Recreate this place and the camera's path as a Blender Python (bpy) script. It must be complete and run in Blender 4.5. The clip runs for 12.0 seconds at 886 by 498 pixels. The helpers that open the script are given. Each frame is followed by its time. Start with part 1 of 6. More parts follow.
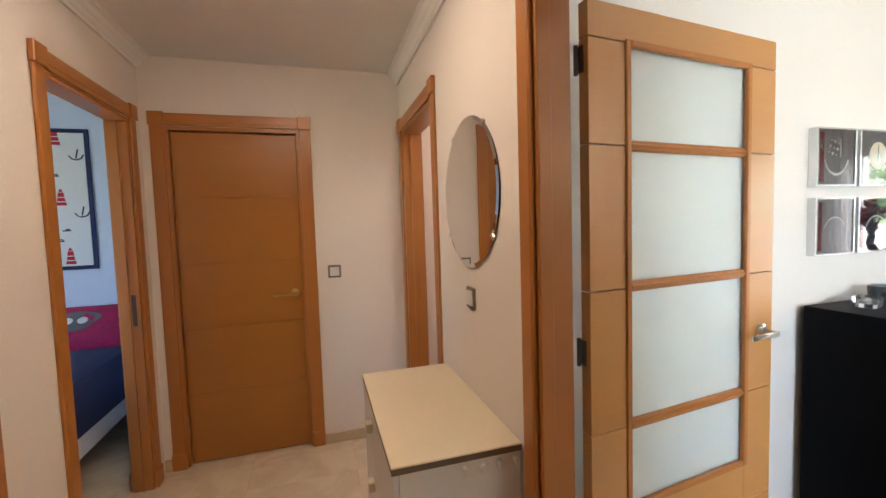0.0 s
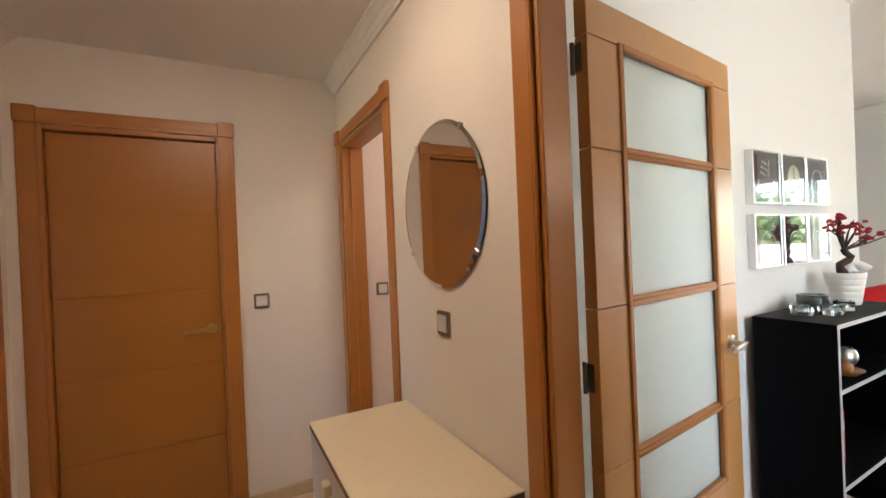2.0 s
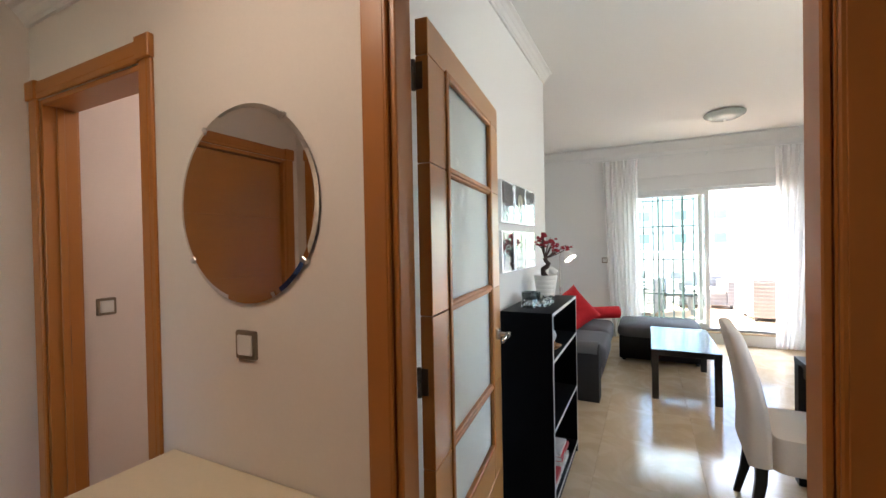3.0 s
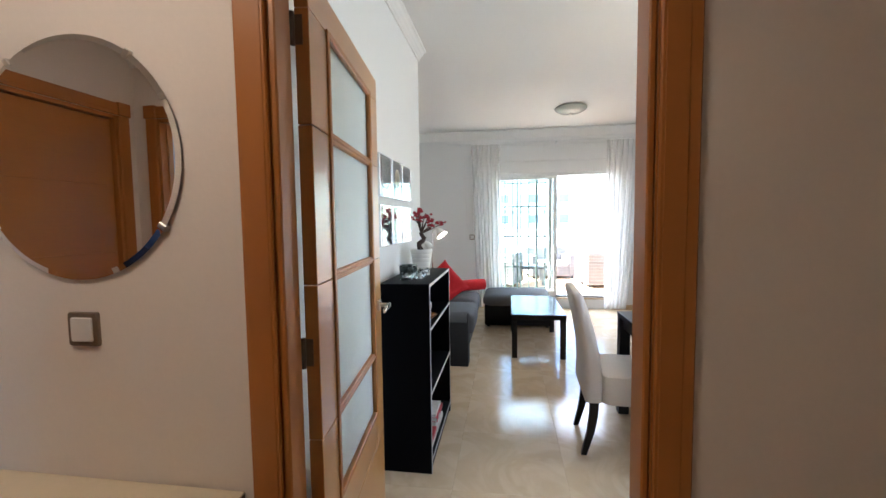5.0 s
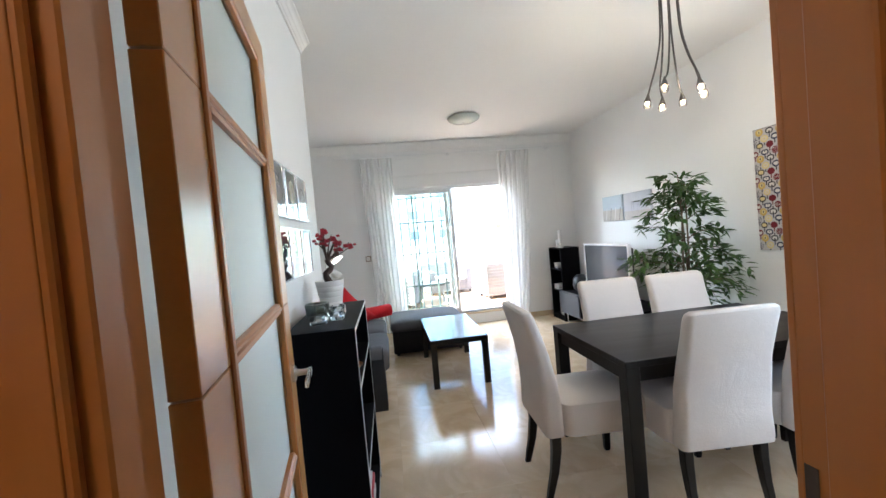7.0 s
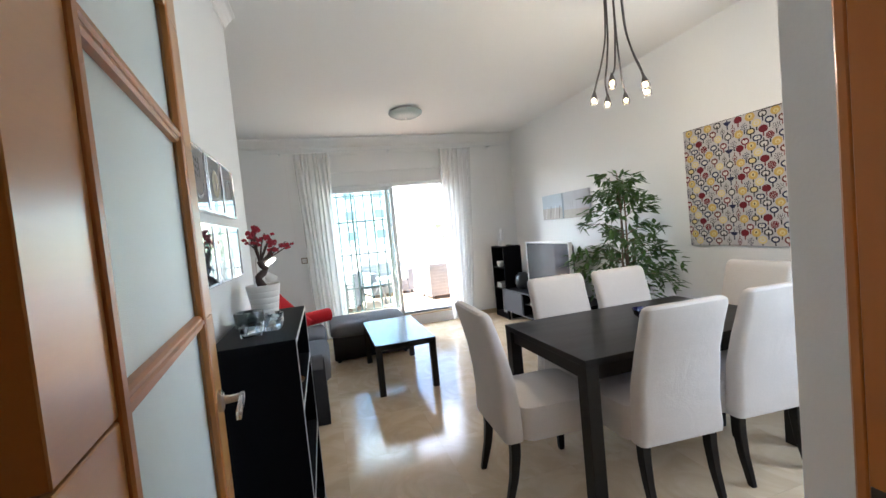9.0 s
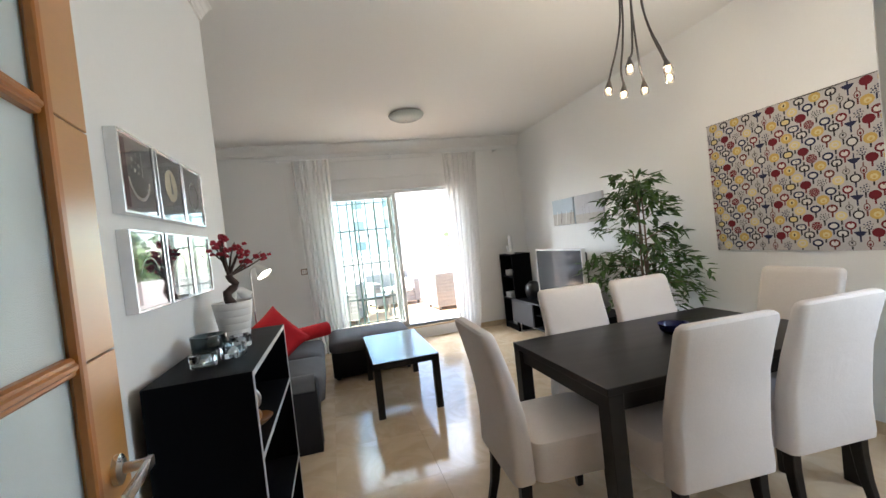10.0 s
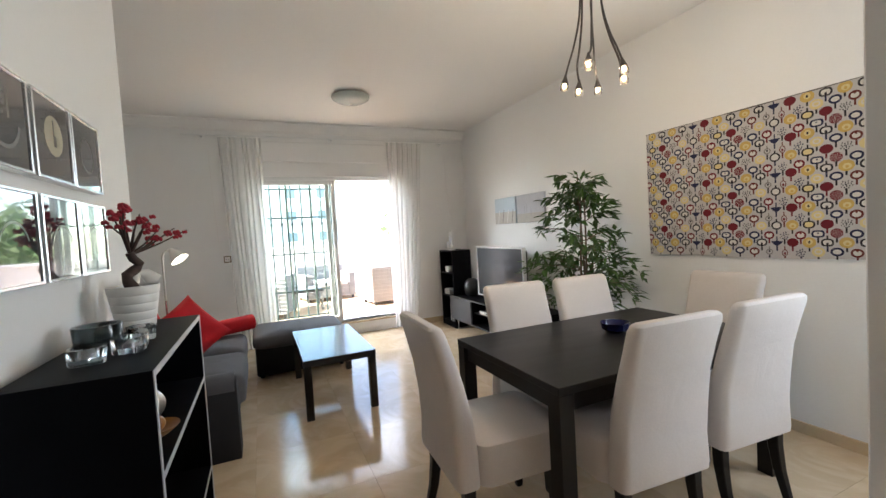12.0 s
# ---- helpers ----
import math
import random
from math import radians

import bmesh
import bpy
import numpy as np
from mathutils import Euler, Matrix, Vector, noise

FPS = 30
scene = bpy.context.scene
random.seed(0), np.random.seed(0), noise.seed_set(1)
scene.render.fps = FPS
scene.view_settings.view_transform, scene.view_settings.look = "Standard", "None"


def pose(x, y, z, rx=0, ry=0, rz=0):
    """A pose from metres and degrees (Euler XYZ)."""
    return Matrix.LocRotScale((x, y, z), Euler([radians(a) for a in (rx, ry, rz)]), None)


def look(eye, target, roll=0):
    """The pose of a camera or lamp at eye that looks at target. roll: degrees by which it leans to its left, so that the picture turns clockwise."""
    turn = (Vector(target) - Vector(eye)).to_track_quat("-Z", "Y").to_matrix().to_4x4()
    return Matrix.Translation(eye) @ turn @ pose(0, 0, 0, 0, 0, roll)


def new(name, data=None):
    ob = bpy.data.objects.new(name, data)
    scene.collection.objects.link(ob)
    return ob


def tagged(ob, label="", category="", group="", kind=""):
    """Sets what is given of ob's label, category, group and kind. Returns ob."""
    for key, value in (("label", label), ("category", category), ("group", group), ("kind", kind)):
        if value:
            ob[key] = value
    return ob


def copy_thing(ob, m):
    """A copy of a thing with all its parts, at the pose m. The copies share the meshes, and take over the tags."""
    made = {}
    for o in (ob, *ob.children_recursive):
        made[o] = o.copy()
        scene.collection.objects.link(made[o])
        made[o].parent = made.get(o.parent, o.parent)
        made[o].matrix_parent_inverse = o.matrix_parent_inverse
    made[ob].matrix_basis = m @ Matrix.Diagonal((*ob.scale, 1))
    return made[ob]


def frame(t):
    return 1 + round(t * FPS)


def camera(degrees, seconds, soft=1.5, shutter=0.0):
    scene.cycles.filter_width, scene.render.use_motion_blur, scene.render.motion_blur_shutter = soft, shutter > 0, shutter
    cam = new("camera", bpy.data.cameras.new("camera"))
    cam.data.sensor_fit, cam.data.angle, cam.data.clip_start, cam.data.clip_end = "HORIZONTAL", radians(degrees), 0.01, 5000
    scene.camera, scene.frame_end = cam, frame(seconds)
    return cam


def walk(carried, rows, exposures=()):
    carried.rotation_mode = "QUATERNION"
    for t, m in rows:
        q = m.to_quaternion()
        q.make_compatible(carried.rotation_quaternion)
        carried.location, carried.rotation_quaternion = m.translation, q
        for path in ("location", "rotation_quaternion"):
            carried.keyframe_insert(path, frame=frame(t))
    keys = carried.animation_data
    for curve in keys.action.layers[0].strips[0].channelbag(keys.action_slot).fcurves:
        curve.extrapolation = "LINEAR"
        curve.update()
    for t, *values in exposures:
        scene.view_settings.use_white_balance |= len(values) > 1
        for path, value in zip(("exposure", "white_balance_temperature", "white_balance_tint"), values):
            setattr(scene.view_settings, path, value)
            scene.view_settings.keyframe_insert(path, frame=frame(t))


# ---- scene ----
cam = camera(94.1, 12.0)
PATH = [
    (0, (0.115, 0.088, 1.433), (0.689, 2.0, 1.311), -1.8),
    (0.5, (0.108, 0.071, 1.43), (0.723, 1.971, 1.31), -1.8),
    (1, (0.118, 0.106, 1.427), (0.794, 1.985, 1.316), -1.9),
    (1.5, (0.064, 0.18, 1.412), (0.82, 2.03, 1.337), -1.9),
    (2, (0.004, 0.33, 1.402), (0.957, 2.088, 1.395), -2.4),
    (2.5, (-0.031, 0.491, 1.413), (1.33, 1.956, 1.431), -1.0),
    (3, (-0.135, 0.543, 1.421), (1.659, 1.428, 1.398), -1.1),
    (3.5, (-0.185, 0.565, 1.413), (1.733, 1.13, 1.361), -0.9),
    (5.5, (-0.139, 0.577, 1.388), (1.843, 0.82, 1.274), -1.4),
    (6, (0.024, 0.618, 1.396), (2.017, 0.782, 1.334), -2.6),
    (6.5, (0.195, 0.68, 1.407), (2.194, 0.752, 1.367), -4.0),
    (7, (0.311, 0.819, 1.397), (2.291, 0.552, 1.327), -5.1),
    (7.5, (0.357, 0.88, 1.404), (2.278, 0.337, 1.285), -5.5),
    (9.5, (0.585, 0.824, 1.379), (2.504, 0.268, 1.291), -5.6),
    (10, (0.723, 0.723, 1.368), (2.654, 0.205, 1.319), -6.3),
    (10.5, (0.816, 0.693, 1.337), (2.732, 0.131, 1.227), -7.0),
    (11, (0.851, 0.697, 1.336), (2.726, 0.013, 1.206), -7.2),
    (11.5, (0.865, 0.714, 1.332), (2.672, -0.133, 1.204), -5.5),
    (12, (0.88, 0.737, 1.332), (2.707, -0.071, 1.243), -3.3),
]
walk(cam, [(t, look(eye, target, roll)) for t, eye, target, roll in PATH], exposures=[(0.0, 4.07, 6600, 12), (2.0, 3.92, 6750, 12), (2.5, 3.84, 6550, 12), (3.0, 3.50, 6300, 11), (3.5, 3.45, 6200, 10), (5.5, 3.55, 5900, 10), (7.5, 3.50, 5850, 10), (9.5, 3.23, 6100, 10), (10.0, 3.13, 6350, 11), (10.5, 3.10, 6350, 11), (12.0, 3.05, 6550, 12)])

# ---- world and light ----
world = bpy.data.worlds.new("sky")
scene.world = world
world.use_nodes = True
wn = world.node_tree.nodes
sky = wn.new("ShaderNodeTexSky")
sky.sky_type, sky.sun_disc = "NISHITA", False
sky.sun_elevation, sky.sun_rotation = radians(52), radians(10)
wn["Background"].inputs["Strength"].default_value = 0.15
world.node_tree.links.new(sky.outputs[0], wn["Background"].inputs[0])

sun = new("sun", bpy.data.lights.new("sun", "SUN"))
sun.data.energy, sun.data.angle, sun.data.color = 5.0, radians(0.5), (1.0, 0.95, 0.89)
sun.matrix_world = look((6 + 3 * math.sin(radians(10)), 3 * math.cos(radians(10)), 3 * math.tan(radians(52))), (6, 0, 0))

# daylight of the open sky, just outside the terrace door and above its head
sky_lamp = new("sky_light", bpy.data.lights.new("sky_light", "AREA"))
sky_lamp.data.shape, sky_lamp.data.size, sky_lamp.data.size_y = "RECTANGLE", 8.0, 3.0
sky_lamp.data.energy, sky_lamp.data.color = 70.0, (0.97, 0.98, 1.0)
sky_lamp.matrix_world = look((9.3, 1.3, 4.7), (3.5, -0.5, 0.8))

# daylight of the open sky over the garden beside the terrace
garden_lamp = new("garden_sky_light", bpy.data.lights.new("garden_sky_light", "AREA"))
garden_lamp.data.shape, garden_lamp.data.size, garden_lamp.data.size_y = "RECTANGLE", 3.4, 2.2
garden_lamp.data.energy, garden_lamp.data.color = 120.0, (0.95, 0.98, 1.0)
garden_lamp.matrix_world = look((8.7, 3.9, 2.9), (4.2, -1.8, 1.5))

# bluish fill light added in the opening of an assumed, unseen dining room window
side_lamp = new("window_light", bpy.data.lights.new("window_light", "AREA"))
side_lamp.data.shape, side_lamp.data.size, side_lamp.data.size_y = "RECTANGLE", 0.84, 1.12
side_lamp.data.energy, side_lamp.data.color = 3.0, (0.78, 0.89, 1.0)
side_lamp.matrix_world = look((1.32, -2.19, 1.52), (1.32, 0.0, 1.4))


# ---- materials ----
def material(name, colour, rough=0.5, metal=0.0, vary=0.06, grain=30.0, bump=0.05, stretch=(1, 1, 1), stain=2.0, spread=0.0, coat=0.0, folds=0.0):
    """A principled material with variation at two scales, fine relief and, with spread, a shift from object to object."""
    m = bpy.data.materials.new(name)
    m.use_nodes = True
    n, l = m.node_tree.nodes, m.node_tree.links
    p = n["Principled BSDF"]
    p.inputs["Roughness"].default_value, p.inputs["Metallic"].default_value = rough, metal
    p.inputs["Coat Weight"].default_value, p.inputs["Coat Roughness"].default_value = coat, 0.28
    where = n.new("ShaderNodeTexCoord")
    size = n.new("ShaderNodeMapping")
    size.inputs["Scale"].default_value = stretch
    l.new(where.outputs["Object"], size.inputs[0])
    fine, broad = n.new("ShaderNodeTexNoise"), n.new("ShaderNodeTexNoise")
    fine.inputs["Scale"].default_value, fine.inputs["Detail"].default_value = grain, 6
    broad.inputs["Scale"].default_value, broad.inputs["Detail"].default_value = stain, 3
    l.new(size.outputs[0], fine.inputs[0])
    l.new(size.outputs[0], broad.inputs[0])
    both = n.new("ShaderNodeMath")
    both.operation = "ADD"
    l.new(fine.outputs[0], both.inputs[0])
    l.new(broad.outputs[0], both.inputs[1])
    swing = n.new("ShaderNodeMapRange")
    swing.inputs["From Min"].default_value, swing.inputs["From Max"].default_value = 0.6, 1.4
    swing.inputs["To Min"].default_value, swing.inputs["To Max"].default_value = 1 - vary, 1 + vary
    l.new(both.outputs[0], swing.inputs[0])
    value = swing.outputs[0]
    if spread:
        info, shift, mul = n.new("ShaderNodeObjectInfo"), n.new("ShaderNodeMapRange"), n.new("ShaderNodeMath")
        shift.inputs["To Min"].default_value, shift.inputs["To Max"].default_value = 1 - spread, 1 + spread
        l.new(info.outputs["Random"], shift.inputs[0])
        mul.operation = "MULTIPLY"
        l.new(value, mul.inputs[0])
        l.new(shift.outputs[0], mul.inputs[1])
        value = mul.outputs[0]
    tint = n.new("ShaderNodeVectorMath")
    tint.operation = "SCALE"
    tint.inputs[0].default_value = colour
    l.new(value, tint.inputs["Scale"])
    l.new(tint.outputs[0], p.inputs["Base Color"])
    wear = n.new("ShaderNodeMapRange")
    wear.inputs["To Min"].default_value, wear.inputs["To Max"].default_value = max(rough - 0.06, 0.02), min(rough + 0.06, 1)
    l.new(broad.outputs[0], wear.inputs[0])
    l.new(wear.outputs[0], p.inputs["Roughness"])
    if bump:
        b = n.new("ShaderNodeBump")
        b.inputs["Strength"].default_value, b.inputs["Distance"].default_value = bump, 0.01
        l.new(fine.outputs[0], b.inputs["Height"])
        l.new(b.outputs[0], p.inputs["Normal"])
    if folds:
        wide, crease = n.new("ShaderNodeTexNoise"), n.new("ShaderNodeBump")
        wide.inputs["Scale"].default_value, wide.inputs["Detail"].default_value, wide.inputs["Distortion"].default_value = 7.0, 4, 1.2
        l.new(where.outputs["Object"], wide.inputs[0])
        crease.inputs["Strength"].default_value, crease.inputs["Distance"].default_value = folds, 0.03
        l.new(wide.outputs[0], crease.inputs["Height"])
        if bump:
            l.new(b.outputs[0], crease.inputs["Normal"])
        l.new(crease.outputs[0], p.inputs["Normal"])
    return m


def emitter(name, colour, strength):
    m = material(name, colour, 0.5, vary=0.02, bump=0)
    p = m.node_tree.nodes["Principled BSDF"]
    p.inputs["Emission Color"].default_value, p.inputs["Emission Strength"].default_value = (*colour, 1), strength
    return m


def glass(name, colour=(1, 1, 1), rough=0.0, ior=1.45, bump=0.0, scale=200.0):
    m = bpy.data.materials.new(name)
    m.use_nodes = True
    p = m.node_tree.nodes["Principled BSDF"]
    p.inputs["Base Color"].default_value = (*colour, 1)
    p.inputs["Roughness"].default_value, p.inputs["Transmission Weight"].default_value, p.inputs["IOR"].default_value = rough, 1.0, ior
    if bump:
        t, b = m.node_tree.nodes.new("ShaderNodeTexNoise"), m.node_tree.nodes.new("ShaderNodeBump")
        t.inputs["Scale"].default_value, b.inputs["Strength"].default_value, b.inputs["Distance"].default_value = scale, bump, 0.004
        m.node_tree.links.new(t.outputs[0], b.inputs["Height"])
        m.node_tree.links.new(b.outputs[0], p.inputs["Normal"])
    return m




def sheer_cloth(name, colour, clear):
    m = bpy.data.materials.new(name)
    m.use_nodes = True
    n, l = m.node_tree.nodes, m.node_tree.links
    n.remove(n["Principled BSDF"])
    d, t, c = n.new("ShaderNodeBsdfDiffuse"), n.new("ShaderNodeBsdfTranslucent"), n.new("ShaderNodeBsdfTransparent")
    weave = n.new("ShaderNodeTexNoise")
    weave.inputs["Scale"].default_value = 60
    hue = n.new("ShaderNodeMixRGB")
    hue.inputs[1].default_value, hue.inputs[2].default_value = (*[v * 0.94 for v in colour], 1), (*colour, 1)
    l.new(weave.outputs[0], hue.inputs[0])
    l.new(hue.outputs[0], d.inputs[0])
    l.new(hue.outputs[0], t.inputs[0])
    a, b = n.new("ShaderNodeMixShader"), n.new("ShaderNodeMixShader")
    a.inputs[0].default_value, b.inputs[0].default_value = 0.5, clear
    l.new(d.outputs[0], a.inputs[1])
    l.new(t.outputs[0], a.inputs[2])
    l.new(a.outputs[0], b.inputs[1])
    l.new(c.outputs[0], b.inputs[2])
    l.new(b.outputs[0], n["Material Output"].inputs[0])
    return m


def marble(name):
    """Cream polished marble with soft veins and cloudy patches, and a shift from tile to tile."""
    m = material(name, (0.62, 0.485, 0.33), 0.125, vary=0.10, grain=6, bump=0.0, stain=1.5, spread=0.05)
    n, l = m.node_tree.nodes, m.node_tree.links
    p = n["Principled BSDF"]
    vein = n.new("ShaderNodeTexNoise")
    vein.inputs["Scale"].default_value, vein.inputs["Detail"].default_value, vein.inputs["Distortion"].default_value = 2.2, 8, 2.5
    where = n.new("ShaderNodeTexCoord")
    l.new(where.outputs["Object"], vein.inputs[0])
    ramp = n.new("ShaderNodeValToRGB")
    ramp.color_ramp.elements[0].position, ramp.color_ramp.elements[0].color = 0.40, (0.55, 0.41, 0.26, 1)
    ramp.color_ramp.elements[1].position, ramp.color_ramp.elements[1].color = 0.56, (0.74, 0.61, 0.45, 1)
    l.new(vein.outputs[0], ramp.inputs[0])
    mix = n.new("ShaderNodeMixRGB")
    mix.blend_type = "MIX"
    mix.inputs[0].default_value = 0.35
    old = p.inputs["Base Color"].links[0].from_socket
    l.new(old, mix.inputs[1])
    l.new(ramp.outputs[0], mix.inputs[2])
    l.new(mix.outputs[0], p.inputs["Base Color"])
    return m


WALL = material("wall_paint_white", (0.78, 0.78, 0.77), 0.75, vary=0.015, grain=90, bump=0.06, stain=0.8)
HALLPAINT = material("wall_paint_cream", (0.78, 0.72, 0.66), 0.75, vary=0.02, grain=90, bump=0.06, stain=0.8)
CEIL = material("ceiling_paint", (0.78, 0.77, 0.75), 0.85, vary=0.015, grain=70, bump=0.08, stain=0.7)
PINK = material("wall_paint_pale_pink", (0.78, 0.68, 0.64), 0.75, vary=0.02, grain=90, bump=0.05)
BLUEWALL = material("wall_paint_pale_blue", (0.52, 0.60, 0.76), 0.75, vary=0.02, grain=90, bump=0.05)
MARBLE = marble("cream_marble")
SKIRT = material("marble_skirting", (0.56, 0.44, 0.29), 0.2, vary=0.12, grain=14, bump=0.0)
WOOD = material("cherry_veneer_upright", (0.42, 0.155, 0.028), 0.38, vary=0.03, grain=26, bump=0.0, stretch=(4, 4, 0.3), stain=1, coat=0.2)
WOODH = material("cherry_veneer_level", (0.42, 0.155, 0.028), 0.38, vary=0.03, grain=26, bump=0.0, stretch=(0.3, 4, 4), stain=1, coat=0.2)
# one door veneer, coloured lighter for window light and darker away from it
DOORWOOD_LIT = material("cherry_veneer_door_lit", (0.50, 0.240, 0.066), 0.30, vary=0.05, grain=22, bump=0.003, stretch=(0.4, 4, 6), stain=1.5, coat=0.55)
DOORWOOD_SHADED = material("cherry_veneer_flush_shaded", (0.40, 0.150, 0.022), 0.38, vary=0.05, grain=22, bump=0.003, stretch=(0.4, 4, 6), stain=1.5, coat=0.2)
BLACKWOOD = material("black_brown_veneer", (0.0026, 0.0027, 0.0038), 0.48, vary=0.25, grain=40, bump=0.02, stretch=(1, 8, 8))
EDGE = material("worn_pale_edge", (0.42, 0.42, 0.43), 0.45, vary=0.2, grain=50, bump=0.02)
COFFEEWOOD = material("black_lacquer", (0.004, 0.004, 0.005), 0.2, vary=0.2, grain=40, bump=0.004)
TABLEWOOD = material("dark_brown_table_veneer", (0.008, 0.0065, 0.0062), 0.34, vary=0.3, grain=30, bump=0.02, stretch=(8, 1, 8))
CHAIRLEG = material("espresso_wood", (0.007, 0.0055, 0.005), 0.35, vary=0.3, grain=30, bump=0.02)
LINEN = material("white_cotton_cover", (0.60, 0.55, 0.51), 0.9, vary=0.05, grain=160, bump=0.12, stain=5, folds=0.10)
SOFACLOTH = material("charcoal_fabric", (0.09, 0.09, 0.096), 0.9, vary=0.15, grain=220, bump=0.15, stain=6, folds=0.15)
# sofa's charcoal fabric again, with the arm side's shade put into the colour
SOFACLOTH_SHADED = material("charcoal_fabric_shaded", (0.018, 0.018, 0.021), 0.9, vary=0.15, grain=220, bump=0.15, stain=6, folds=0.12)
SOFABASE = material("black_leatherette", (0.009, 0.009, 0.011), 0.5, vary=0.2, grain=80, bump=0.06)
RED = material("red_cotton", (0.55, 0.010, 0.018), 0.85, vary=0.12, grain=140, bump=0.12, stain=7, folds=0.3)
METAL = material("brushed_nickel", (0.62, 0.60, 0.57), 0.28, 1.0, vary=0.05, grain=90, bump=0.01)
BRASS = material("satin_brass", (0.55, 0.36, 0.14), 0.3, 1.0, vary=0.06, grain=90, bump=0.01)
DARKMETAL = material("dark_steel", (0.10, 0.09, 0.085), 0.4, 0.9, vary=0.1, grain=60, bump=0.02)
WHITEGLOSS = material("white_gloss_frame", (0.80, 0.80, 0.81), 0.25, vary=0.02, bump=0.0)
HINGE = material("grey_steel_hinge", (0.16, 0.15, 0.14), 0.4, 0.8, vary=0.05, bump=0.0)
WHITEPLASTIC = material("white_plastic", (0.72, 0.70, 0.68), 0.4, vary=0.02, bump=0.0)
BRONZE = material("bronze_switch_frame", (0.25, 0.20, 0.15), 0.35, 0.6, vary=0.05, bump=0.0)
CHESTWHITE = material("white_lacquered_board", (0.76, 0.74, 0.72), 0.4, vary=0.02, grain=60, bump=0.02)
CHESTTOP = material("cream_laminate", (0.76, 0.66, 0.48), 0.35, vary=0.03, grain=60, bump=0.02)
CHESTEDGE = material("brown_edge_band", (0.16, 0.11, 0.075), 0.5, vary=0.1, bump=0.0)
FROST = glass("frosted_glass", (0.86, 0.95, 0.96), 0.38, 1.45, bump=0.35, scale=220)
FROST.node_tree.nodes["Principled BSDF"].inputs["Transmission Weight"].default_value = 0.5
PANE = glass("window_glass", (0.93, 1.0, 0.97), 0.0, 1.02)
CRYSTAL = glass("clear_glass", (0.95, 0.98, 1.0), 0.0, 1.45)
SMOKE = glass("smoked_glass", (0.30, 0.36, 0.38), 0.0, 1.45)
ALU = material("white_aluminium", (0.74, 0.75, 0.75), 0.35, vary=0.03, bump=0.0)
PALEGREEN = material("pale_green_aluminium", (0.34, 0.46, 0.42), 0.4, vary=0.05, bump=0.0)
GRILLE = material("dark_green_iron", (0.075, 0.105, 0.10), 0.5, vary=0.15, grain=80, bump=0.05)
SILVER = material("silver_frame", (0.70, 0.71, 0.72), 0.25, 0.8, vary=0.04, bump=0.0)
CURTAIN = sheer_cloth("sheer_white_voile", (0.93, 0.93, 0.92), 0.30)
LEAF = material("ficus_leaf", (0.042, 0.098, 0.014), 0.40, vary=0.35, grain=9, bump=0.03, stain=4)
BARK = material("grey_brown_bark", (0.14, 0.10, 0.065), 0.85, vary=0.3, grain=50, bump=0.3)
BONSAI = material("dark_twisted_bark", (0.045, 0.022, 0.016), 0.7, vary=0.3, grain=60, bump=0.3)
BLOSSOM = material("crimson_blossom", (0.36, 0.012, 0.03), 0.7, vary=0.35, grain=60, bump=0.1)
POT = material("white_ceramic", (0.76, 0.74, 0.70), 0.35, vary=0.03, bump=0.02)
SOIL = material("dark_soil", (0.03, 0.022, 0.016), 0.95, vary=0.4, grain=120, bump=0.5)
SCREEN = material("dark_screen", (0.045, 0.048, 0.052), 0.06, vary=0.02, bump=0.0)
GREYFRONT = material("grey_lacquer_front", (0.055, 0.055, 0.06), 0.5, vary=0.05, bump=0.0)
BLACKPLASTIC = material("black_plastic", (0.012, 0.012, 0.013), 0.3, vary=0.1, bump=0.0)

MARBLE.node_tree.nodes["Principled BSDF"].inputs["Specular IOR Level"].default_value = 0.30
for m in (BLACKWOOD, TABLEWOOD, CHAIRLEG, SOFABASE):
    m.node_tree.nodes["Principled BSDF"].inputs["Specular IOR Level"].default_value = 0.25
BLACKWOOD.node_tree.nodes["Principled BSDF"].inputs["Specular IOR Level"].default_value = 0.06


# ---- building helpers ----
def box(bm, x0, x1, y0, y1, z0, z1, bevel=0.0, seg=1):
    made = bmesh.ops.create_cube(bm, size=1.0, matrix=Matrix.LocRotScale(((x0 + x1) / 2, (y0 + y1) / 2, (z0 + z1) / 2), None, (abs(x1 - x0), abs(y1 - y0), abs(z1 - z0))))["verts"]
    if bevel:
        bmesh.ops.bevel(bm, geom=list({e for v in made for e in v.link_edges}), offset=bevel, segments=seg, affect="EDGES", profile=0.5)
    return bm


def boxes(*rows, bevel=0.0, seg=1):
    bm = bmesh.new()
    for row in rows:
        box(bm, *row, bevel=bevel, seg=seg)
    return bm


def loft(bm, rings, cap=True):
    """Skin between rings of points of one count."""
    made = [[bm.verts.new(p) for p in ring] for ring in rings]
    for a, b in zip(made, made[1:]):
        for i in range(len(a)):
            bm.faces.new((a[i], a[(i + 1) % len(a)], b[(i + 1) % len(a)], b[i]))
    if cap:
        bm.faces.new(made[0][::-1])
        bm.faces.new(made[-1])
    return bm


def rounded(w, d, r, n=3):
    """A rounded rectangle's outline, about the origin."""
    out = []
    for cx, cy, a0 in ((w / 2 - r, d / 2 - r, 0), (r - w / 2, d / 2 - r, 90), (r - w / 2, r - d / 2, 180), (w / 2 - r, r - d / 2, 270)):
        for i in range(n + 1):
            a = radians(a0 + 90 * i / n)
            out.append((cx + r * math.cos(a), cy + r * math.sin(a)))
    return out


